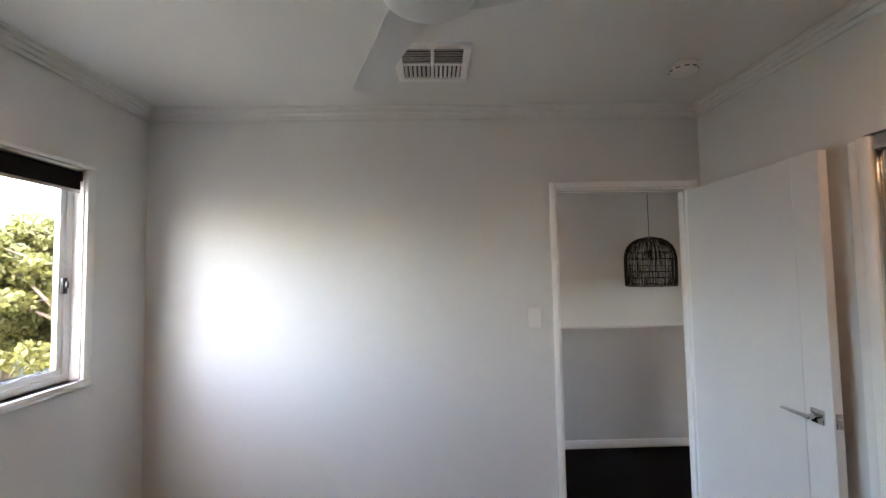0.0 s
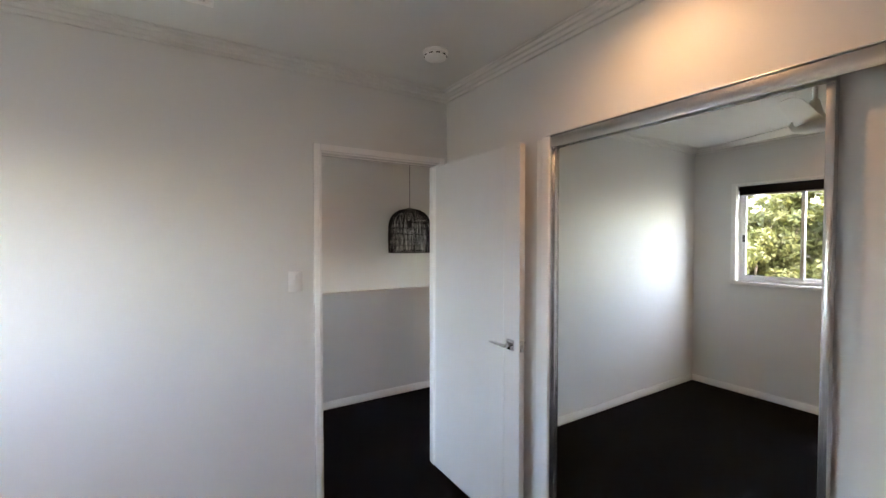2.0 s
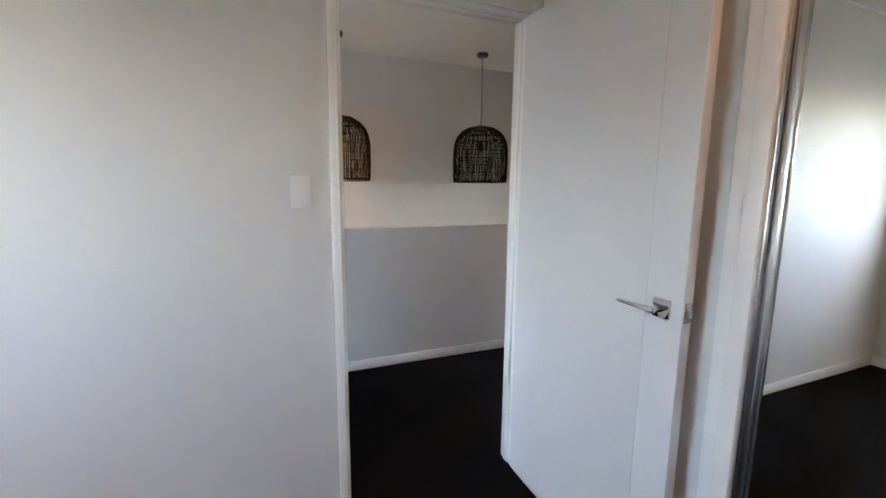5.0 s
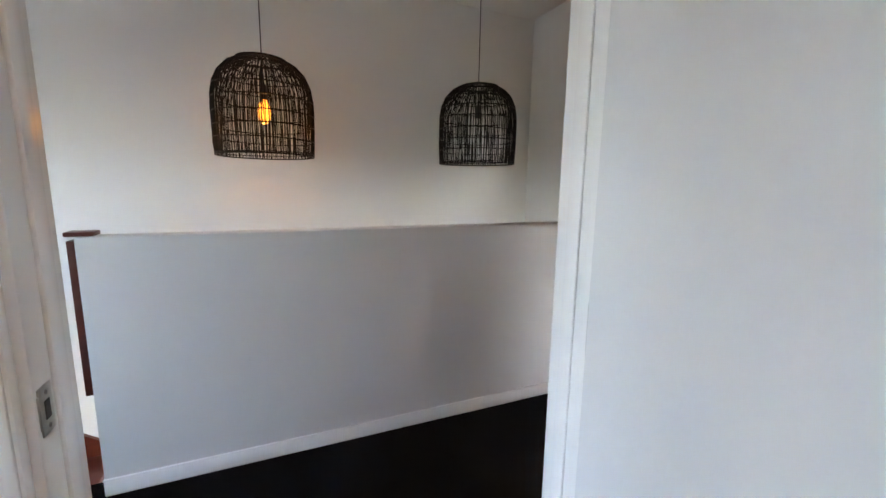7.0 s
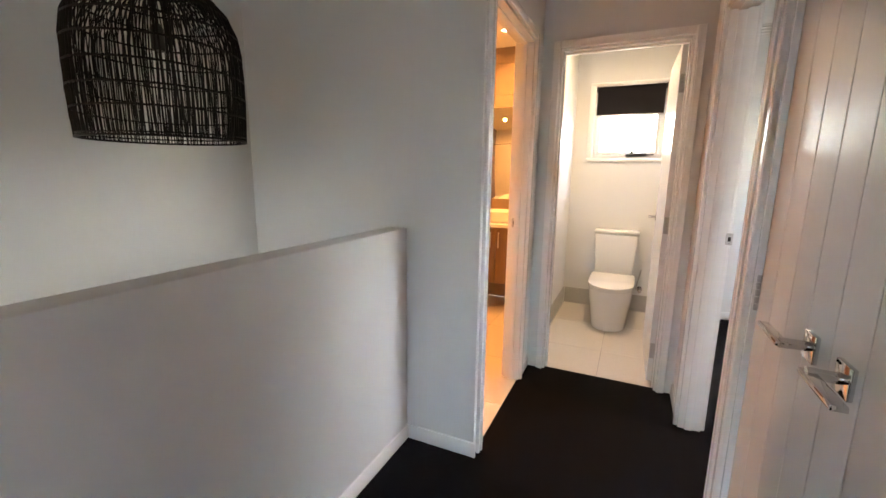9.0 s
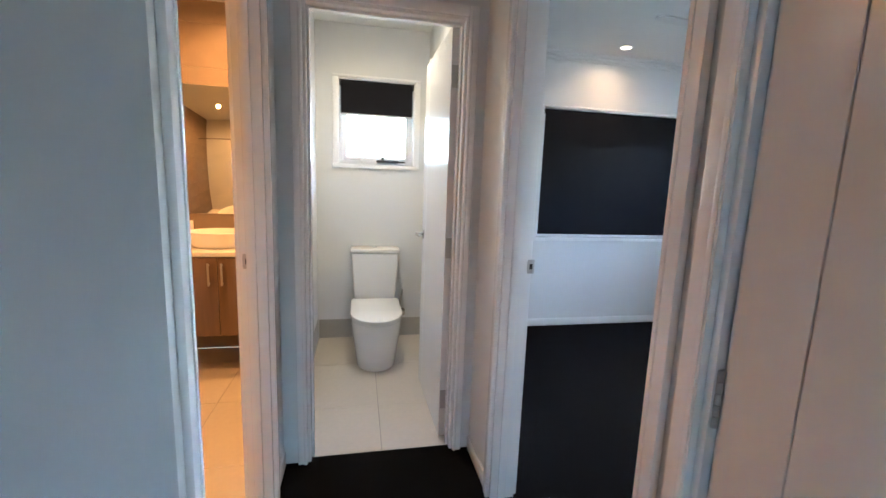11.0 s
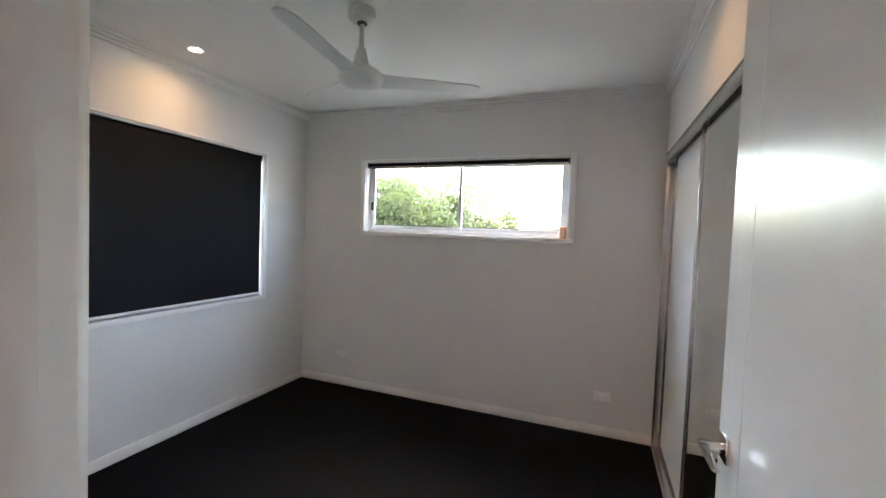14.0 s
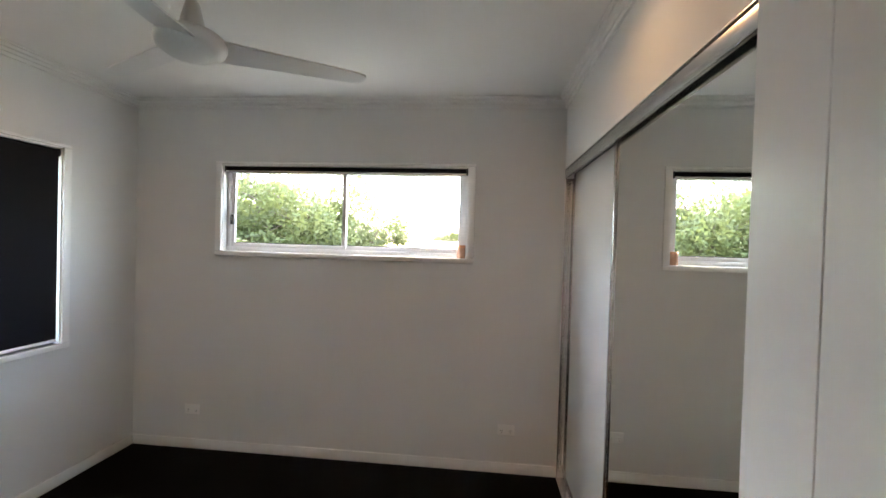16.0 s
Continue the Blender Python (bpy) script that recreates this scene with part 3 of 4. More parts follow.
window("landing_fill_window", "tall white aluminium window, unseen, added to light the landing", MHW, 0.65, 0.5, 1.95, 0.1, 1, M_GLASS)
window("window_6", "small white aluminium stair window", pose(XW, 2.15, 0, 0, 0, -90), 0.6, 1.0, 1.75, 0.1, 1, M_GLASS)

# ---- ceiling things ----


def ceiling_fan(m, turn, sink=0.0):
    root = thing("ceiling_fan", "white three-blade ceiling fan on a short rod, at rest", "ceiling fan", m, group="bedroom ceiling fans")
    part("canopy", lathe([(0, 0), (0.062, 0), (0.066, -0.01), (0.064, -0.05), (0.05, -0.062), (0.014, -0.064), (0, -0.064)]), M_FAN, root)
    part("rod", cyl(0.0115, 0.0115, 0.14 + sink, Matrix.Translation((0, 0, -0.13 - sink / 2)), 20), M_FAN, root)
    part("ball_joint", lathe([(0.012, -0.058), (0.024, -0.062), (0.026, -0.070), (0.012, -0.074)], 24), M_BLACK, root, "black rubber ball joint")
    part("collar", lathe([(0.0115, -0.165), (0.022, -0.168), (0.030, -0.20), (0.040, -0.245), (0.052, -0.268), (0.02, -0.28), (0, -0.28)], 24), M_FAN, root)
    part("motor_housing", lathe([(0, -0.262), (0.05, -0.264), (0.088, -0.272), (0.108, -0.288), (0.113, -0.305), (0.106, -0.328), (0.08, -0.346), (0.04, -0.354), (0, -0.356)], 40), M_FAN, root)
    part("slot", box(0.1045, 0.1165, -0.03, 0.01, -0.290, -0.284), M_BLACK, root, "small dark bar on the motor housing")
    for k in range(3):
        b = bmesh.new()
        rows = []
        L = [(0.07, 0.075, 0.060), (0.12, 0.080, 0.065), (0.20, 0.072, 0.060), (0.34, 0.066, 0.056), (0.48, 0.062, 0.052), (0.57, 0.056, 0.046), (0.605, 0.040, 0.034), (0.615, 0.018, 0.016)]
        for rr, lead, trail in L:
            pitch = radians(13 - 12 * rr)
            drop = -0.310 + 0.03 * (rr - 0.07)
            row = []
            for c, th in ((lead, 0.0), (lead * 0.5, 0.004), (0, 0.006), (-trail * 0.5, 0.005), (-trail, 0.0)):
                row.append((rr, 0.86 * c * math.cos(pitch), drop - 0.86 * c * math.sin(pitch), th))
            rows.append(row)
        top = [[b.verts.new((p[0], p[1], p[2] + p[3] + 0.003)) for p in row] for row in rows]
        low = [[b.verts.new((p[0], p[1], p[2] - 0.003)) for p in row] for row in rows]
        for i in range(len(rows) - 1):
            for j in range(4):
                b.faces.new((top[i][j], top[i + 1][j], top[i + 1][j + 1], top[i][j + 1]))
                b.faces.new((low[i][j], low[i][j + 1], low[i + 1][j + 1], low[i + 1][j]))
            b.faces.new((top[i][0], low[i][0], low[i + 1][0], top[i + 1][0]))
            b.faces.new((top[i][4], top[i + 1][4], low[i + 1][4], low[i][4]))
        for i in (0, -1):
            b.faces.new([*top[i], *low[i][::-1]])
        bmesh.ops.recalc_face_normals(b, faces=b.faces)
        bmesh.ops.transform(b, matrix=pose(0, 0, 0, 0, 0, turn + 120 * k), verts=b.verts)
        part("blade", b, M_FAN, root, "broad moulded white blade")
    for piece in root.children:
        if piece.name.split(".")[0] in ("collar", "motor_housing", "slot", "blade"):
            piece.location.z = -sink
    return root


ceiling_fan(pose(0.552, -1.47, CEIL), 113)
ceiling_fan(pose(4.80, -1.475, CEIL), 94, 0.022)

down = thing("downlight", "small round recessed downlight with white ring, lit warm", "downlight", pose(DOWNLIGHTS[0][0], DOWNLIGHTS[0][1], CEIL), group="ceiling downlights")
part("ring", lathe([(0.036, -0.001), (0.037, -0.004), (0.046, -0.006), (0.050, -0.001)], 32), M_PLASTIC, down)
part("diffuser", lathe([(0, -0.003), (0.0365, -0.003), (0.0365, -0.001), (0, -0.001)], 32), M_DIFF, down, "glowing warm white diffuser")
# The last copy, over the toilet, is an unseen added fill.
for dx, dy, watts in DOWNLIGHTS[1:]:
    copy_thing(down, pose(dx, dy, CEIL))

smoke = thing("smoke_alarm", "round white smoke alarm on the ceiling", "smoke alarm", pose(1.74, -0.50, CEIL))
part("base", lathe([(0, 0), (0.066, 0), (0.067, -0.010), (0.060, -0.012), (0, -0.012)], 40), M_PLASTIC, smoke)
part("body", lathe([(0.058, -0.012), (0.060, -0.016), (0.056, -0.034), (0.044, -0.040), (0, -0.042)], 40), M_PLASTIC, smoke)
for k in range(10):
    a = 36 * k
    # Dark bars on the closed body paint the shade of the slots.
    part("vent_slot_shade", box(0.0575, 0.0605, -0.010, 0.010, -0.027, -0.023), M_HOLE_SHADE, smoke).matrix_basis = pose(0, 0, 0, 0, 0, a)
part("test_button", cyl(0.010, 0.009, 0.004, Matrix.Translation((0.02, 0.0, -0.043)), 20, r=0.001), M_PLASTIC, smoke)

vent = thing("ceiling_vent", "square white four-way air vent in the ceiling", "air vent", pose(0.562, -0.542, CEIL))
h = 0.165
# Dark sheet on the ceiling, painting the shade up the duct.
part("duct_shade", box(-h + 0.03, h - 0.03, -h + 0.03, h - 0.03, -0.0025, -0.0005), M_HOLE_SHADE, vent, "dark sheet in place of the shade inside the duct")
for x0, x1, y0, y1 in ((-h, h, h - 0.032, h), (-h, h, -h, -h + 0.032), (-h, -h + 0.032, -h + 0.032, h - 0.032), (h - 0.032, h, -h + 0.032, h - 0.032), (-0.007, 0.007, -h + 0.032, h - 0.032), (-h + 0.032, -0.007, -0.007, 0.007), (0.007, h - 0.032, -0.007, 0.007)):
    part("frame", box(x0, x1, y0, y1, -0.014, -0.0005, 0.003), M_PLASTIC, vent)
q0, q1 = 0.009, h - 0.034
for sx in (-1, 1):
    for k in range(6):
        p = q0 + (q1 - q0) * (k + 0.5) / 6
        b = box(-0.0085, 0.0085, q0, q1, -0.0008, 0.0008)
        bmesh.ops.transform(b, matrix=pose(sx * p, 0, -0.010, 0, sx * 48, 0), verts=b.verts)
        part("slat", b, M_PLASTIC, vent)
        b = box(min(sx * q0, sx * q1), max(sx * q0, sx * q1), -0.0085, 0.0085, -0.0008, 0.0008)
        bmesh.ops.transform(b, matrix=pose(0, -p, -0.010, 48, 0, 0), verts=b.verts)
        part("slat", b, M_PLASTIC, vent)


def pendant(m, lit, label):
    """Woven bell pendant: origin at the middle of the bottom rim."""
    root = thing("pendant_lamp", label, "pendant lamp", m, group="pendants over the stairwell")
    rnd = random.Random(5 + lit)
    prof = [(0.245, 0.0), (0.249, 0.06), (0.251, 0.14), (0.251, 0.23), (0.249, 0.30), (0.238, 0.365), (0.212, 0.422), (0.170, 0.466), (0.115, 0.496), (0.055, 0.508), (0.030, 0.512)]
    verts, faces = [], []

    def tube(points, rad, closed=False):
        base = len(verts)
        n = len(points)
        for i, p in enumerate(points):
            p = Vector(p)
            q = Vector(points[(i + 1) % n] if closed or i < n - 1 else points[i])
            o = Vector(points[i - 1] if closed or i else points[i])
            d = (q - o).normalized()
            side = d.cross(Vector((p.x, p.y, 0.3)).normalized()).normalized()
            up = d.cross(side)
            for k in range(4):
                c, s = math.cos(math.pi / 2 * k), math.sin(math.pi / 2 * k)
                verts.append(p + side * (rad * c) + up * (rad * s))
        for i in range(n if closed else n - 1):
            for k in range(4):
                j = (i + 1) % n
                faces.append((base + 4 * i + k, base + 4 * i + (k + 1) % 4, base + 4 * j + (k + 1) % 4, base + 4 * j + k))

    for k in range(190):
        a0 = 2 * math.pi * (k + rnd.uniform(-0.3, 0.3)) / 190
        sway, lean = rnd.uniform(-0.02, 0.02), rnd.uniform(-0.03, 0.03)
        top = len(prof) if k % 3 == 0 else len(prof) - 2
        pts = []
        for i, (rr, z) in enumerate(prof[:top]):
            a = a0 + sway * math.sin(i * 0.9 + k) + lean * z / 0.5
            off = rnd.uniform(-0.002, 0.002)
            pts.append(((rr + off) * math.cos(a), (rr + off) * math.sin(a), z + (rnd.uniform(0.002, 0.005) if i == 0 else 0)))
        tube(pts, rnd.uniform(0.0018, 0.0027))
    me = bpy.data.meshes.new("cane_weave")
    me.from_pydata([tuple(v) for v in verts], [], faces)
    me.materials.append(M_CANE)
    weave = new("cane_weave", me)
    weave.parent = root
    tagged(weave, "fine black cane uprights", kind="stuff")
    for z, rad in ((0.004, 0.0048), (0.016, 0.0034), (0.085, 0.004), (0.15, 0.004), (0.215, 0.004), (0.285, 0.004), (0.35, 0.004), (0.41, 0.004), (0.455, 0.004), (0.49, 0.005), (0.511, 0.006)):
        rr = np.interp(z, [p[1] for p in prof], [p[0] for p in prof])
        verts.clear(), faces.clear()
        tilt, ph = rnd.uniform(0, 0.006), rnd.uniform(0, 6)
        tube([(rr * math.cos(a), rr * math.sin(a), z + tilt * math.sin(a + ph)) for a in np.linspace(0, 2 * math.pi, 72, endpoint=False)], rad, True)
        me = bpy.data.meshes.new("hoop")
        me.from_pydata([tuple(v) for v in verts], [], faces)
        me.materials.append(M_CANE)
        hoop = new("hoop", me)
        hoop.parent = root
    drop = CEIL - m.translation.z
    part("cord", cyl(0.003, 0.003, drop - 0.37, Matrix.Translation((0, 0, (drop + 0.37) / 2)), 10), M_BLACK, root, "thin black cord")
    part("ceiling_rose", lathe([(0, drop), (0.052, drop), (0.052, drop - 0.022), (0.046, drop - 0.026), (0, drop - 0.027)], 32), M_BLACK, root, "round black ceiling rose")
    part("lamp_holder", lathe([(0, 0.38), (0.010, 0.38), (0.020, 0.365), (0.021, 0.30), (0.018, 0.295), (0, 0.295)], 24), M_BLACK, root, "black lamp holder")
    part("shade_ring", lathe([(0.030, 0.512), (0.034, 0.514), (0.034, 0.506), (0.020, 0.505)], 24), M_STEEL, root)
    if lit:
        bulb = part("bulb", lathe([(0.013, 0.295), (0.016, 0.285), (0.030, 0.258), (0.032, 0.222), (0.026, 0.190), (0.012, 0.172), (0, 0.169)], 24), M_AMBER, root, "glowing amber filament bulb")
        bulb.visible_shadow = False
        for k in range(5):
            a = 2 * math.pi * k / 5
            part("filament", cyl(0.0022, 0.0022, 0.075, Matrix.Translation((0.011 * math.cos(a), 0.011 * math.sin(a), 0.236)), 8), M_FIL, bulb, "glowing filament")
    return root


pendant(pose(2.836, 1.913, 1.405), 0, "large black woven cane bell pendant, unlit, on a cord")
pendant(pose(1.546, 1.913, 1.405), 1, "large black woven cane bell pendant with a lit amber bulb")
bulb_lamp = new("bulb_lamp", bpy.data.lights.new("bulb_lamp", "POINT"))
bulb_lamp.data.energy, bulb_lamp.data.color, bulb_lamp.data.shadow_soft_size = 0.05, (1.0, 0.45, 0.12), 0.03
bulb_lamp.location = (1.546, 1.913, 1.405 + 0.145)

# ---- switches and outlets ----


def wall_plate(name, label, category, m, w, hh, kind):
    """Switch or outlet; local x along the wall, y out of it, z up from its middle."""
    root = thing(name, label, category, m, group="" if kind == "switch" else "power outlets")
    part("plate", box(-w / 2, w / 2, 0, 0.008, -hh / 2, hh / 2, 0.003), M_PLASTIC, root)
    if kind == "switch":
        part("dimmer_knob", cyl(0.0085, 0.008, 0.012, Matrix.Translation((0, 0.013, -0.010)) @ pose(0, 0, 0, 90, 0, 0), 24, r=0.0015), M_PLASTIC, root)
        part("rocker", box(-0.008, 0.008, 0.007, 0.0105, 0.014, 0.034, 0.002), M_PLASTIC, root)
    else:
        for s in (-1, 1):
            sock = part("socket", box(s * 0.030 - 0.018, s * 0.030 + 0.018, 0.0075, 0.0095, -0.026, 0.010, 0.001), M_PLASTIC, root)
            for dx, dz, an in ((-0.006, -0.004, 30), (0.006, -0.004, -30), (0, -0.017, 0)):
                b = box(-0.001, 0.001, 0.0088, 0.0100, -0.004, 0.004)
                bmesh.ops.transform(b, matrix=pose(s * 0.030 + dx, 0, dz, 0, an, 0), verts=b.verts)
                # Pin openings are dark bars, their shade painted on the face.
                part("slot", b, M_HOLE_SHADE, sock)
            part("rocker", box(s * 0.030 - 0.006, s * 0.030 + 0.006, 0.0075, 0.0105, 0.016, 0.027, 0.001), M_PLASTIC, root)
    return root


wall_plate("dimmer_switch", "white wall plate with a round dimmer knob", "light switch", pose(1.127, 0, 1.331, 0, 0, 180), 0.072, 0.114, "switch")
wall_plate("power_outlet", "white double power outlet low on the wall", "power outlet", pose(5.865, YS, 0.288), 0.115, 0.072, "gpo")
wall_plate("power_outlet", "white double power outlet low on the wall", "power outlet", pose(3.58, YS, 0.298), 0.115, 0.072, "gpo")
wall_plate("power_outlet", "white power outlet above the bathroom vanity", "power outlet", pose(6.09, 1.93, 0.97, 0, 0, 90), 0.115, 0.072, "gpo")

stop = thing("door_stop", "small white door stop on the skirting behind the door", "door stop", pose(2.118, -0.80, 0.040, 0, -90, 0))
part("stem", lathe([(0, 0), (0.016, 0), (0.014, 0.006), (0.009, 0.01), (0.009, 0.022), (0, 0.022)], 20), M_PLASTIC, stop)
part("rubber_tip", lathe([(0, 0.022), (0.011, 0.022), (0.011, 0.028), (0, 0.030)], 20), M_PLASTIC, stop)

jar = thing("candle_jar", "small pink wax candle jar with copper lid on the sill", "candle jar", pose(3.925, YS - 0.028, WB[2]))
part("jar", lathe([(0, 0.0), (0.026, 0.0), (0.028, 0.004), (0.028, 0.066), (0.025, 0.072), (0, 0.072)], 28), M_JAR, jar)
part("lid", lathe([(0, 0.072), (0.029, 0.072), (0.029, 0.086), (0.026, 0.090), (0, 0.090)], 28), M_COPPER, jar, "copper-coloured lid")

# ---- stairwell ----
stairs = thing("staircase", "dark red timber staircase going down beside the half wall", "staircase", pose(0.0, 1.9, 0), kind="structure")
RISE, GO = 0.18, 0.26
for k in range(1, 13):
    x0 = 0.10 + GO * (k - 1)
    part("tread", box(x0 - 0.02, x0 + GO, -0.45, 0.40, -RISE * k - 0.03, -RISE * k, 0.006), M_TIMBER, stairs)
    part("riser", box(x0, x0 + 0.014, -0.45, 0.40, -RISE * k, -RISE * (k - 1) - 0.03, 0), M_WALL, stairs, "white painted riser")
s0 = [(-0.05, 0.05), (0.10, 0.05), (3.30, 0.05 - 3.2 * RISE / GO), (3.30, -0.25 - 3.2 * RISE / GO), (0.0, -0.25)]
part("stringer", extrude_loop([(x, z) for x, z in s0], "y", 0.395, 0.418), M_TIMBER, stairs, "dark red timber stringer on the wall")
solid("floor_landing", box(-1.07, 0.10, 1.45, 2.32, -0.12, 0.0), M_TIMBER, "dark red polished timber landing at the stair head", "floor")
solid("floor_lower", box(-1.07, 3.53, 1.45, 2.32, -2.8, -2.7), M_TIMBER, "dark red timber floor below the stairs", "floor")
post = thing("handrail_end_board", "dark red timber board on the end of the half wall", "handrail", pose(0.87, 1.402, 0))
part("board", box(-0.030, 0.0, -0.030, 0.048, 0.43, 1.045, 0.004), M_TIMBER, post)
part("cap", box(-0.036, 0.055, -0.030, 0.050, 1.0605, 1.078, 0.004), M_TIMBER, post)

# ---- toilet ----
toilet = thing("toilet", "white back-to-wall ceramic toilet suite with closed soft-close lid", "toilet", pose(6.215, 0.53, 0) @ Matrix.Diagonal((1.23, 1, 1, 1)))


def d_shape(back, front, half, n=14, square=0.35):
    """D outline in plan: straight back, rounded nose at -x."""
    pts = [(-back, half), (-back, -half)]
    mid = -(front - half * 1.05)
    for k in range(n + 1):
        a = -math.pi / 2 - math.pi * k / n
        pts.append((mid + half * 1.05 * math.cos(a), half * math.sin(a)))
    return pts


def loft(levels):
    b = bmesh.new()
    loops = [[b.verts.new((x, y, z)) for x, y in pts] for pts, z in levels]
    for p, q in zip(loops, loops[1:]):
        n = len(p)
        for k in range(n):
            b.faces.new((p[k], p[(k + 1) % n], q[(k + 1) % n], q[k]))
    b.faces.new(loops[0][::-1]), b.faces.new(loops[-1])
    bmesh.ops.recalc_face_normals(b, faces=b.faces)
    return b


part("pan", loft([(d_shape(0.0, 0.575, 0.140), 0.0), (d_shape(0.0, 0.580, 0.143), 0.02), (d_shape(0.0, 0.605, 0.160), 0.16), (d_shape(0.0, 0.635, 0.175), 0.265), (d_shape(0.0, 0.645, 0.180), 0.345), (d_shape(0.0, 0.640, 0.178), 0.360)]), M_PORC, toilet)
part("seat", loft([(d_shape(0.19, 0.650, 0.184), 0.362), (d_shape(0.19, 0.655, 0.186), 0.368), (d_shape(0.19, 0.655, 0.186), 0.378)]), M_PORC, toilet)
part("lid", loft([(d_shape(0.185, 0.655, 0.186), 0.3795), (d_shape(0.185, 0.658, 0.188), 0.386), (d_shape(0.185, 0.656, 0.187), 0.400), (d_shape(0.190, 0.640, 0.178), 0.407)]), M_PORC, toilet, "closed white lid")
cist = part("cistern", bev(loft([([(-0.0, 0.165), (-0.0, -0.165), (-0.15, -0.165), (-0.15, 0.165)], 0.360), ([(0, 0.19), (0, -0.19), (-0.165, -0.19), (-0.165, 0.19)], 0.775)]), 0.018, 3), M_PORC, toilet)
part("cistern_lid", box(-0.172, 0.0, -0.195, 0.195, 0.7765, 0.808, 0.010, seg=3), M_PORC, cist)
part("flush_button", cyl(0.026, 0.025, 0.008, Matrix.Translation((-0.085, 0, 0.811)), 28, r=0.002), M_CHROME, cist, "chrome dual flush button")
tap = thing("stop_valve", "chrome stop valve and braided hose beside the toilet", "stop valve", pose(6.22, 0.285, 0.23))
part("flange", cyl(0.026, 0.022, 0.012, Matrix.Translation((-0.006, 0, 0)) @ pose(0, 0, 0, 0, 90, 0), 24), M_CHROME, tap)
part("valve_body", cyl(0.011, 0.011, 0.07, Matrix.Translation((-0.045, 0, 0)) @ pose(0, 0, 0, 0, 90, 0), 20), M_CHROME, tap)
part("valve_handle", cyl(0.019, 0.017, 0.024, Matrix.Translation((-0.085, 0, 0)) @ pose(0, 0, 0, 0, 90, 0), 10, r=0.003), M_CHROME, tap)
part("hose", cyl(0.007, 0.007, 0.20, Matrix.Translation((-0.05, 0.02, 0.10)) @ pose(0, 0, 0, 10, 0, 0), 14), M_STEEL, tap, "braided steel hose")

# ---- bathroom ----
van = thing("vanity_unit", "floating woodgrain vanity unit with slim pull handles", "vanity", pose(6.09, 1.55, 0))
part("carcass", box(-0.50, 0, -0.45, 0.46, 0.28, 0.82, 0.002), M_VAN, van)
for y0, y1, hy in ((-0.448, 0.008, -0.02), (0.012, 0.458, 0.06)):
    d = part("door", box(-0.519, -0.501, y0, y1, 0.285, 0.812, 0.002), M_VAN, van, "vertical woodgrain door")
    part("handle", box(-0.545, -0.537, hy - 0.006, hy + 0.006, 0.63, 0.78, 0.002), M_STEEL, d, "slim steel pull")
    for zz in (0.645, 0.765):
        part("handle_post", box(-0.538, -0.518, hy - 0.004, hy + 0.004, zz - 0.004, zz + 0.004, 0.001), M_STEEL, d)
bench = thing("vanity_benchtop", "white stone benchtop on the vanity", "benchtop", pose(6.09, 1.55, 0.82))
part("slab", box(-0.53, 0, -0.455, 0.47, 0.001, 0.031, 0.003), M_STONE, bench)
basin = thing("basin", "oval white ceramic vessel basin on the benchtop", "basin", pose(5.83, 1.62, 0.851))
part("bowl", lathe([(0, 0.001), (0.16, 0.001), (0.185, 0.03), (0.20, 0.105), (0.196, 0.110), (0.190, 0.105), (0.172, 0.035), (0.10, 0.018), (0, 0.016)], 40, sx=0.9), M_PORC, basin)
part("waste", cyl(0.022, 0.022, 0.003, Matrix.Translation((0, 0, 0.019)), 20), M_CHROME, basin, "chrome waste")
bm_mirror = thing("bathroom_mirror", "frameless bathroom wall mirror above the vanity", "mirror", pose(6.09, 1.55, 1.06))
part("glass", box(-0.006, -0.0005, -0.45, 0.43, 0, 0.92, 0.001), M_MIRROR, bm_mirror)
rail = thing("shower_rail", "chrome shower screen rail fixed to the wall", "rail", pose(4.0, 3.1, 1.95))
part("bar", cyl(0.010, 0.010, 0.85, Matrix.Translation((0, -0.425, 0)) @ pose(0, 0, 0, 90, 0, 0), 16), M_CHROME, rail)
part("wall_flange", cyl(0.024, 0.022, 0.012, Matrix.Translation((0, -0.006, 0)) @ pose(0, 0, 0, 90, 0, 0), 20), M_CHROME, rail)

# ---- outdoors ----
solid("ground", box(-400, 400, -400, 400, -3.1, -2.9), M_GRASS, "dry grassy ground round the house", "ground")


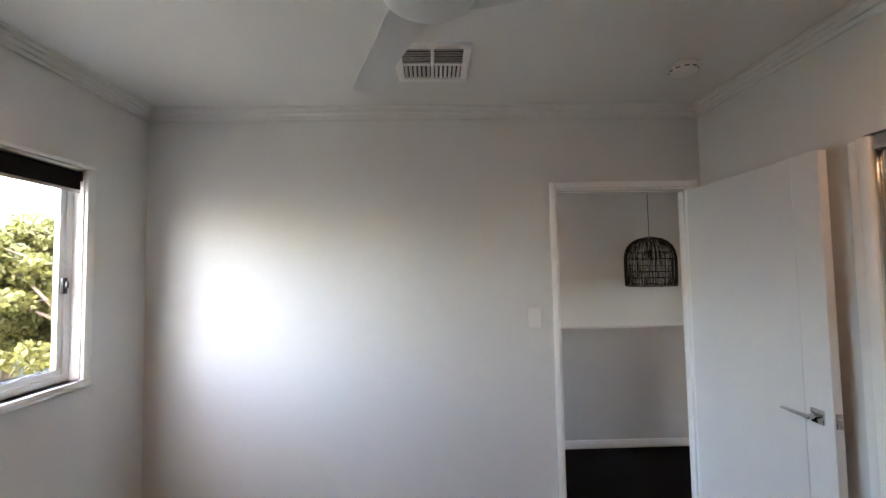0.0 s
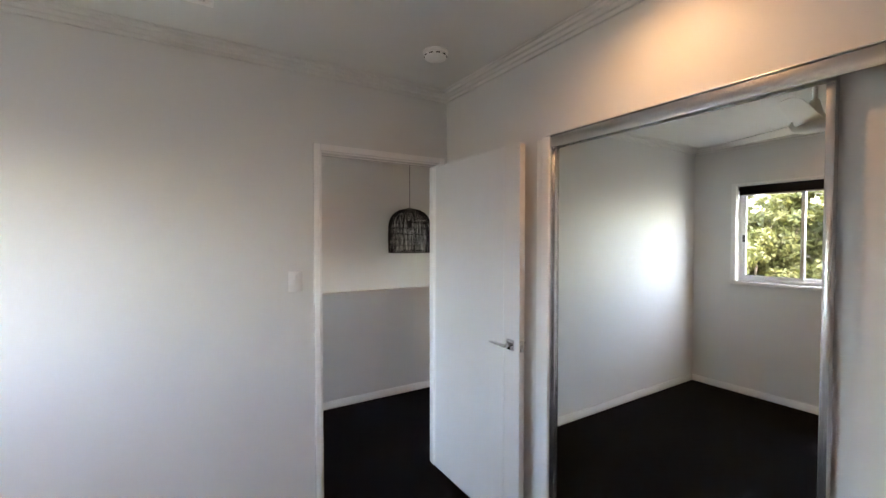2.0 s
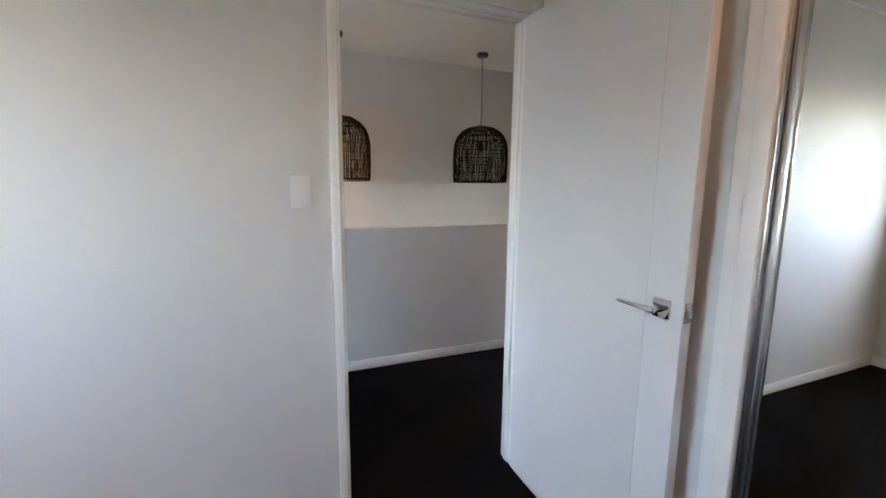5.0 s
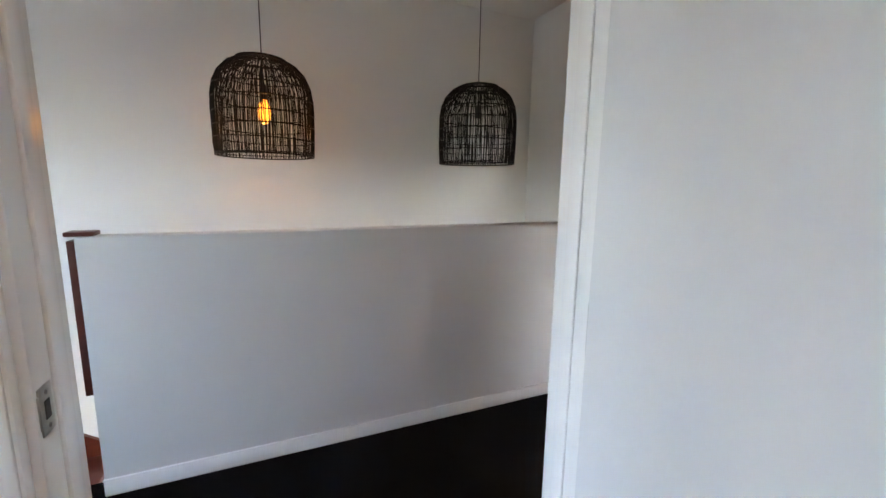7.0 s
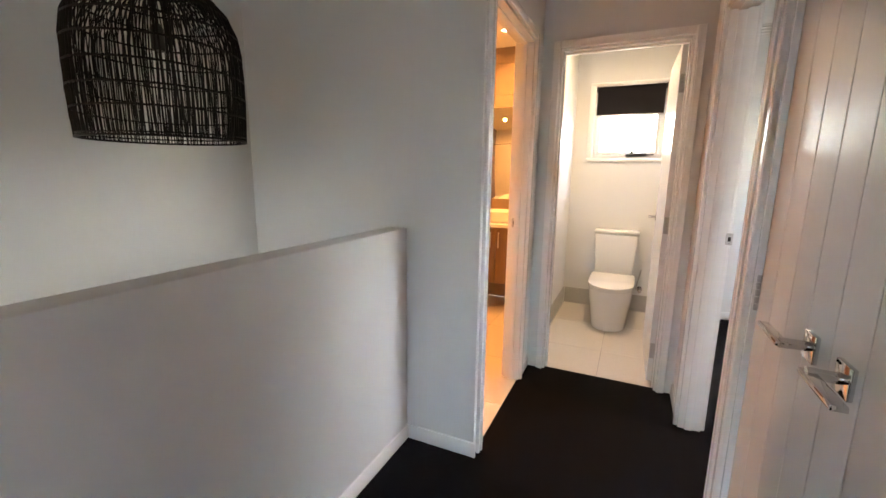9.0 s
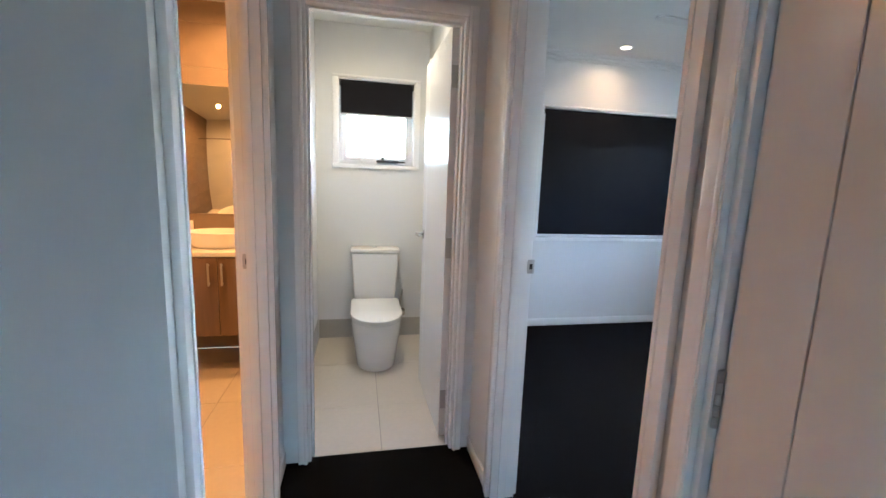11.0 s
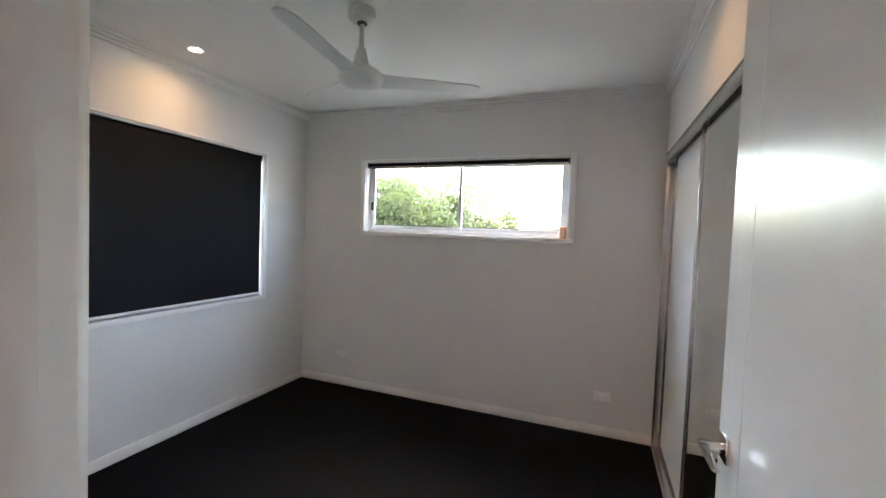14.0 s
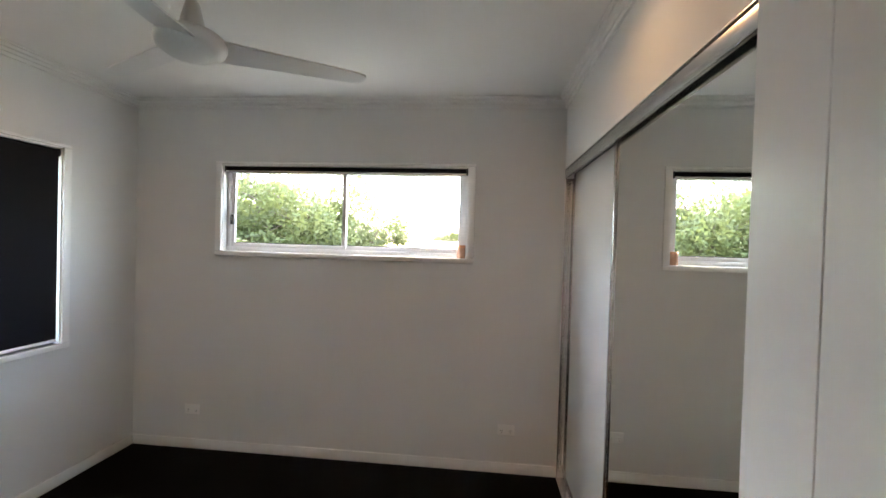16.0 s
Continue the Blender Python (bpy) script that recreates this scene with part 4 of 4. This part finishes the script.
def tree_mesh(seed, height, crown, leaves, foliage, blade):
    """Tapered trunk with limbs, and leaf blades gathered in clumps round the limb ends."""
    rnd = random.Random(seed)
    b = bmesh.new()
    tips = []

    def limb(p, q, r0, r1):
        d = q - p
        m = Matrix.Translation((p + q) / 2) @ d.to_track_quat("Z", "Y").to_matrix().to_4x4()
        bmesh.ops.create_cone(b, cap_ends=True, segments=7, radius1=r0, radius2=r1, depth=d.length, matrix=m)

    fork = Vector((rnd.uniform(-0.2, 0.2), rnd.uniform(-0.2, 0.2), height * 0.35))
    limb(Vector((0, 0, 0)), fork, height * 0.03, height * 0.022)
    for k in range(8):
        a = k * 2.4 + rnd.uniform(-0.3, 0.3)
        q = fork + Vector((math.cos(a) * crown * rnd.uniform(0.3, 0.7), math.sin(a) * crown * rnd.uniform(0.3, 0.7), height * rnd.uniform(0.12, 0.42)))
        limb(fork, q, height * 0.014, height * 0.006)
        for j in range(5):
            e = q + Vector((rnd.gauss(0, 1), rnd.gauss(0, 1), rnd.gauss(0.2, 0.7))) * crown * 0.30
            limb(q, e, height * 0.005, height * 0.002)
            tips.append(e)
        tips.append(q)
    for k in range(14):
        a = rnd.uniform(0, 6.28)
        tips.append(Vector((math.cos(a) * crown * 0.8, math.sin(a) * crown * 0.8, height * rnd.uniform(0.15, 0.45))))
    g = np.random.default_rng(seed)
    size = g.uniform(0.14, 0.34, len(tips)) * crown
    pick = g.integers(0, len(tips), leaves)
    shell = g.normal(size=(leaves, 3))
    shell /= np.linalg.norm(shell, axis=1)[:, None]
    c = np.array([t[:] for t in tips])[pick] + shell * (size[pick] * g.uniform(0.35, 1.0, leaves) ** 0.5)[:, None] * [1, 1, 0.75]
    u = g.normal(size=(leaves, 3))
    u /= np.linalg.norm(u, axis=1)[:, None]
    v = np.cross(u, shell + 0.4 * g.normal(size=(leaves, 3)))
    v /= np.linalg.norm(v, axis=1)[:, None] + 1e-6
    s = (g.uniform(0.45, 1.0, leaves) * blade)[:, None]
    quad = np.stack([c - u * s, c + v * s * 0.45, c + u * s, c - v * s * 0.45], 1).reshape(-1, 3)
    me = bpy.data.meshes.new("crown")
    me.from_pydata(quad.tolist(), [], np.arange(leaves * 4).reshape(-1, 4).tolist())
    me.materials.append(foliage)
    return mesh_of("trunk", b, M_BARK), me


def tree(kind, x, y, scale, turn):
    root = thing("tree", "leafy green garden tree, sun or shade mixed into its leaf colour", "tree", pose(x, y, -2.9, 0, 0, turn) @ Matrix.Scale(scale, 4), group="garden trees")
    for name, me in zip(("trunk", "crown"), kind):
        ob = new(name, me)
        ob.parent = root
    return root


KINDS = [tree_mesh(3, 6.0, 2.4, 20000, M_LEAF_SHADED, 0.16), tree_mesh(8, 5.6, 2.6, 20000, M_LEAF_SHADED, 0.15), tree_mesh(21, 6.4, 2.2, 20000, M_LEAF_SHADED, 0.16)]
SUNLIT_KINDS = [tree_mesh(5, 6.0, 2.4, 26000, M_LEAF_SUNLIT, 0.085), tree_mesh(13, 5.6, 2.6, 26000, M_LEAF_SUNLIT, 0.085)]
rt = random.Random(4)
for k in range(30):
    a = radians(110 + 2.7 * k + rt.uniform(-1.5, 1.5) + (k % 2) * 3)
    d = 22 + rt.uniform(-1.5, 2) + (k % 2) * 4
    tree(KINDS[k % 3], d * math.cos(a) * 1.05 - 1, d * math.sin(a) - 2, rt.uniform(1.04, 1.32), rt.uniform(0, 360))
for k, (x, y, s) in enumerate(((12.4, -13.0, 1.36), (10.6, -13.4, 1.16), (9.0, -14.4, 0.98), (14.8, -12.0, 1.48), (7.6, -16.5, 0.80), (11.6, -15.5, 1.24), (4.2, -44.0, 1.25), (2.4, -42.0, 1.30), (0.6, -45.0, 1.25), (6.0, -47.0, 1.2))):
    tree(SUNLIT_KINDS[k % 2], x, y, s, 70 * k)
house = thing("house", "distant single-storey house with a pale metal roof", "house", pose(3.6, -31.0, -2.9))
part("wall", box(-4.2, 4.2, -3, 3, 0, 3.0), M_BRICK, house)
part("roof", extrude_loop([(-3.6, 2.9), (3.6, 2.9), (0, 4.6)], "x", -4.7, 4.7), M_ROOF, house, "pale grey metal roof")
for x in (-2.2, 1.6):
    wn_part = part("window", box(x - 0.6, x + 0.6, 2.98, 3.03, 1.0, 2.2, 0.01), M_GLASS, house)
    part("frame", box(x - 0.66, x + 0.66, 2.985, 3.02, 0.94, 1.0), M_WHITE_ALU, wn_part)

# ---- tiles ----


def tiles(name, parent, material, plane, at, a_edges, b_edges, gap=0.003, thick=0.008, out=1):
    """Tiles as single pieces on a plane at a height or wall; alike sizes share one mesh."""
    made = {}
    for a0, a1 in zip(a_edges, a_edges[1:]):
        for b0, b1 in zip(b_edges, b_edges[1:]):
            key = (round(a1 - a0, 3), round(b1 - b0, 3))
            if key not in made:
                w, d = key[0] / 2 - gap / 2, key[1] / 2 - gap / 2
                e = (-thick, 0) if out > 0 else (0, thick)
                if plane == "z":
                    bb = box(-w, w, -d, d, *e, 0.0012, seg=1)
                elif plane == "x":
                    bb = box(*e, -w, w, -d, d, 0.0012, seg=1)
                else:
                    bb = box(-w, w, *e, -d, d, 0.0012, seg=1)
                made[key] = mesh_of(name, bb, material)
            ob = new(name, made[key])
            ca, cb = (a0 + a1) / 2, (b0 + b1) / 2
            ob.location = {"z": (ca, cb, at), "x": (at, ca, cb), "y": (ca, at, cb)}[plane]
            ob.parent = parent


tiles("tile", toilet_floor, M_TILE, "z", 0.0, (4.62, 5.06, 5.66, 6.22), (0.1, 0.54, 0.99))
tiles("tile", bath_floor, M_TILE, "z", 0.0, (3.62, 4.01, 4.61, 5.21, 5.81, 6.092), (1.006, 1.48, 1.93, 2.38, 2.83, 3.092))
by, bz = (1.09, 1.55, 2.15, 2.75, 3.1), (0.0, 0.3, 0.6, 0.9, 1.2, 1.5, 1.8, 2.1, 2.4, CEIL)
be = solid("wall_tiling_east", box(6.096, 6.0995, 1.09, 3.1, 0, CEIL), M_GROUT, "brown stone-look wall tiling", "wall tiling")
tiles("tile", be, M_BTILE, "x", 6.09, by, bz, 0.0015, 0.006, -1)
bn_ = solid("wall_tiling_north", box(3.63, 6.09, 3.0960, 3.0995, 0, CEIL), M_GROUT, "brown stone-look wall tiling", "wall tiling")
tiles("tile", bn_, M_BTILE, "y", 3.09, (3.63, 4.2, 4.8, 5.4, 6.0, 6.09), bz, 0.0015, 0.006, -1)
for plane, at, out, edges in (("x", 6.212, -1, (0.1, 0.54, 0.988)), ("y", 0.992, -1, (4.68, 5.06, 5.66, 6.212))):
    sk = thing("baseboard_toilet", "grey tiled skirting round the toilet room", "tiled skirting", kind="structure")
    tiles("tile", sk, M_SKTILE, plane, at, edges, (0.0, 0.165), 0.002, 0.008, out)
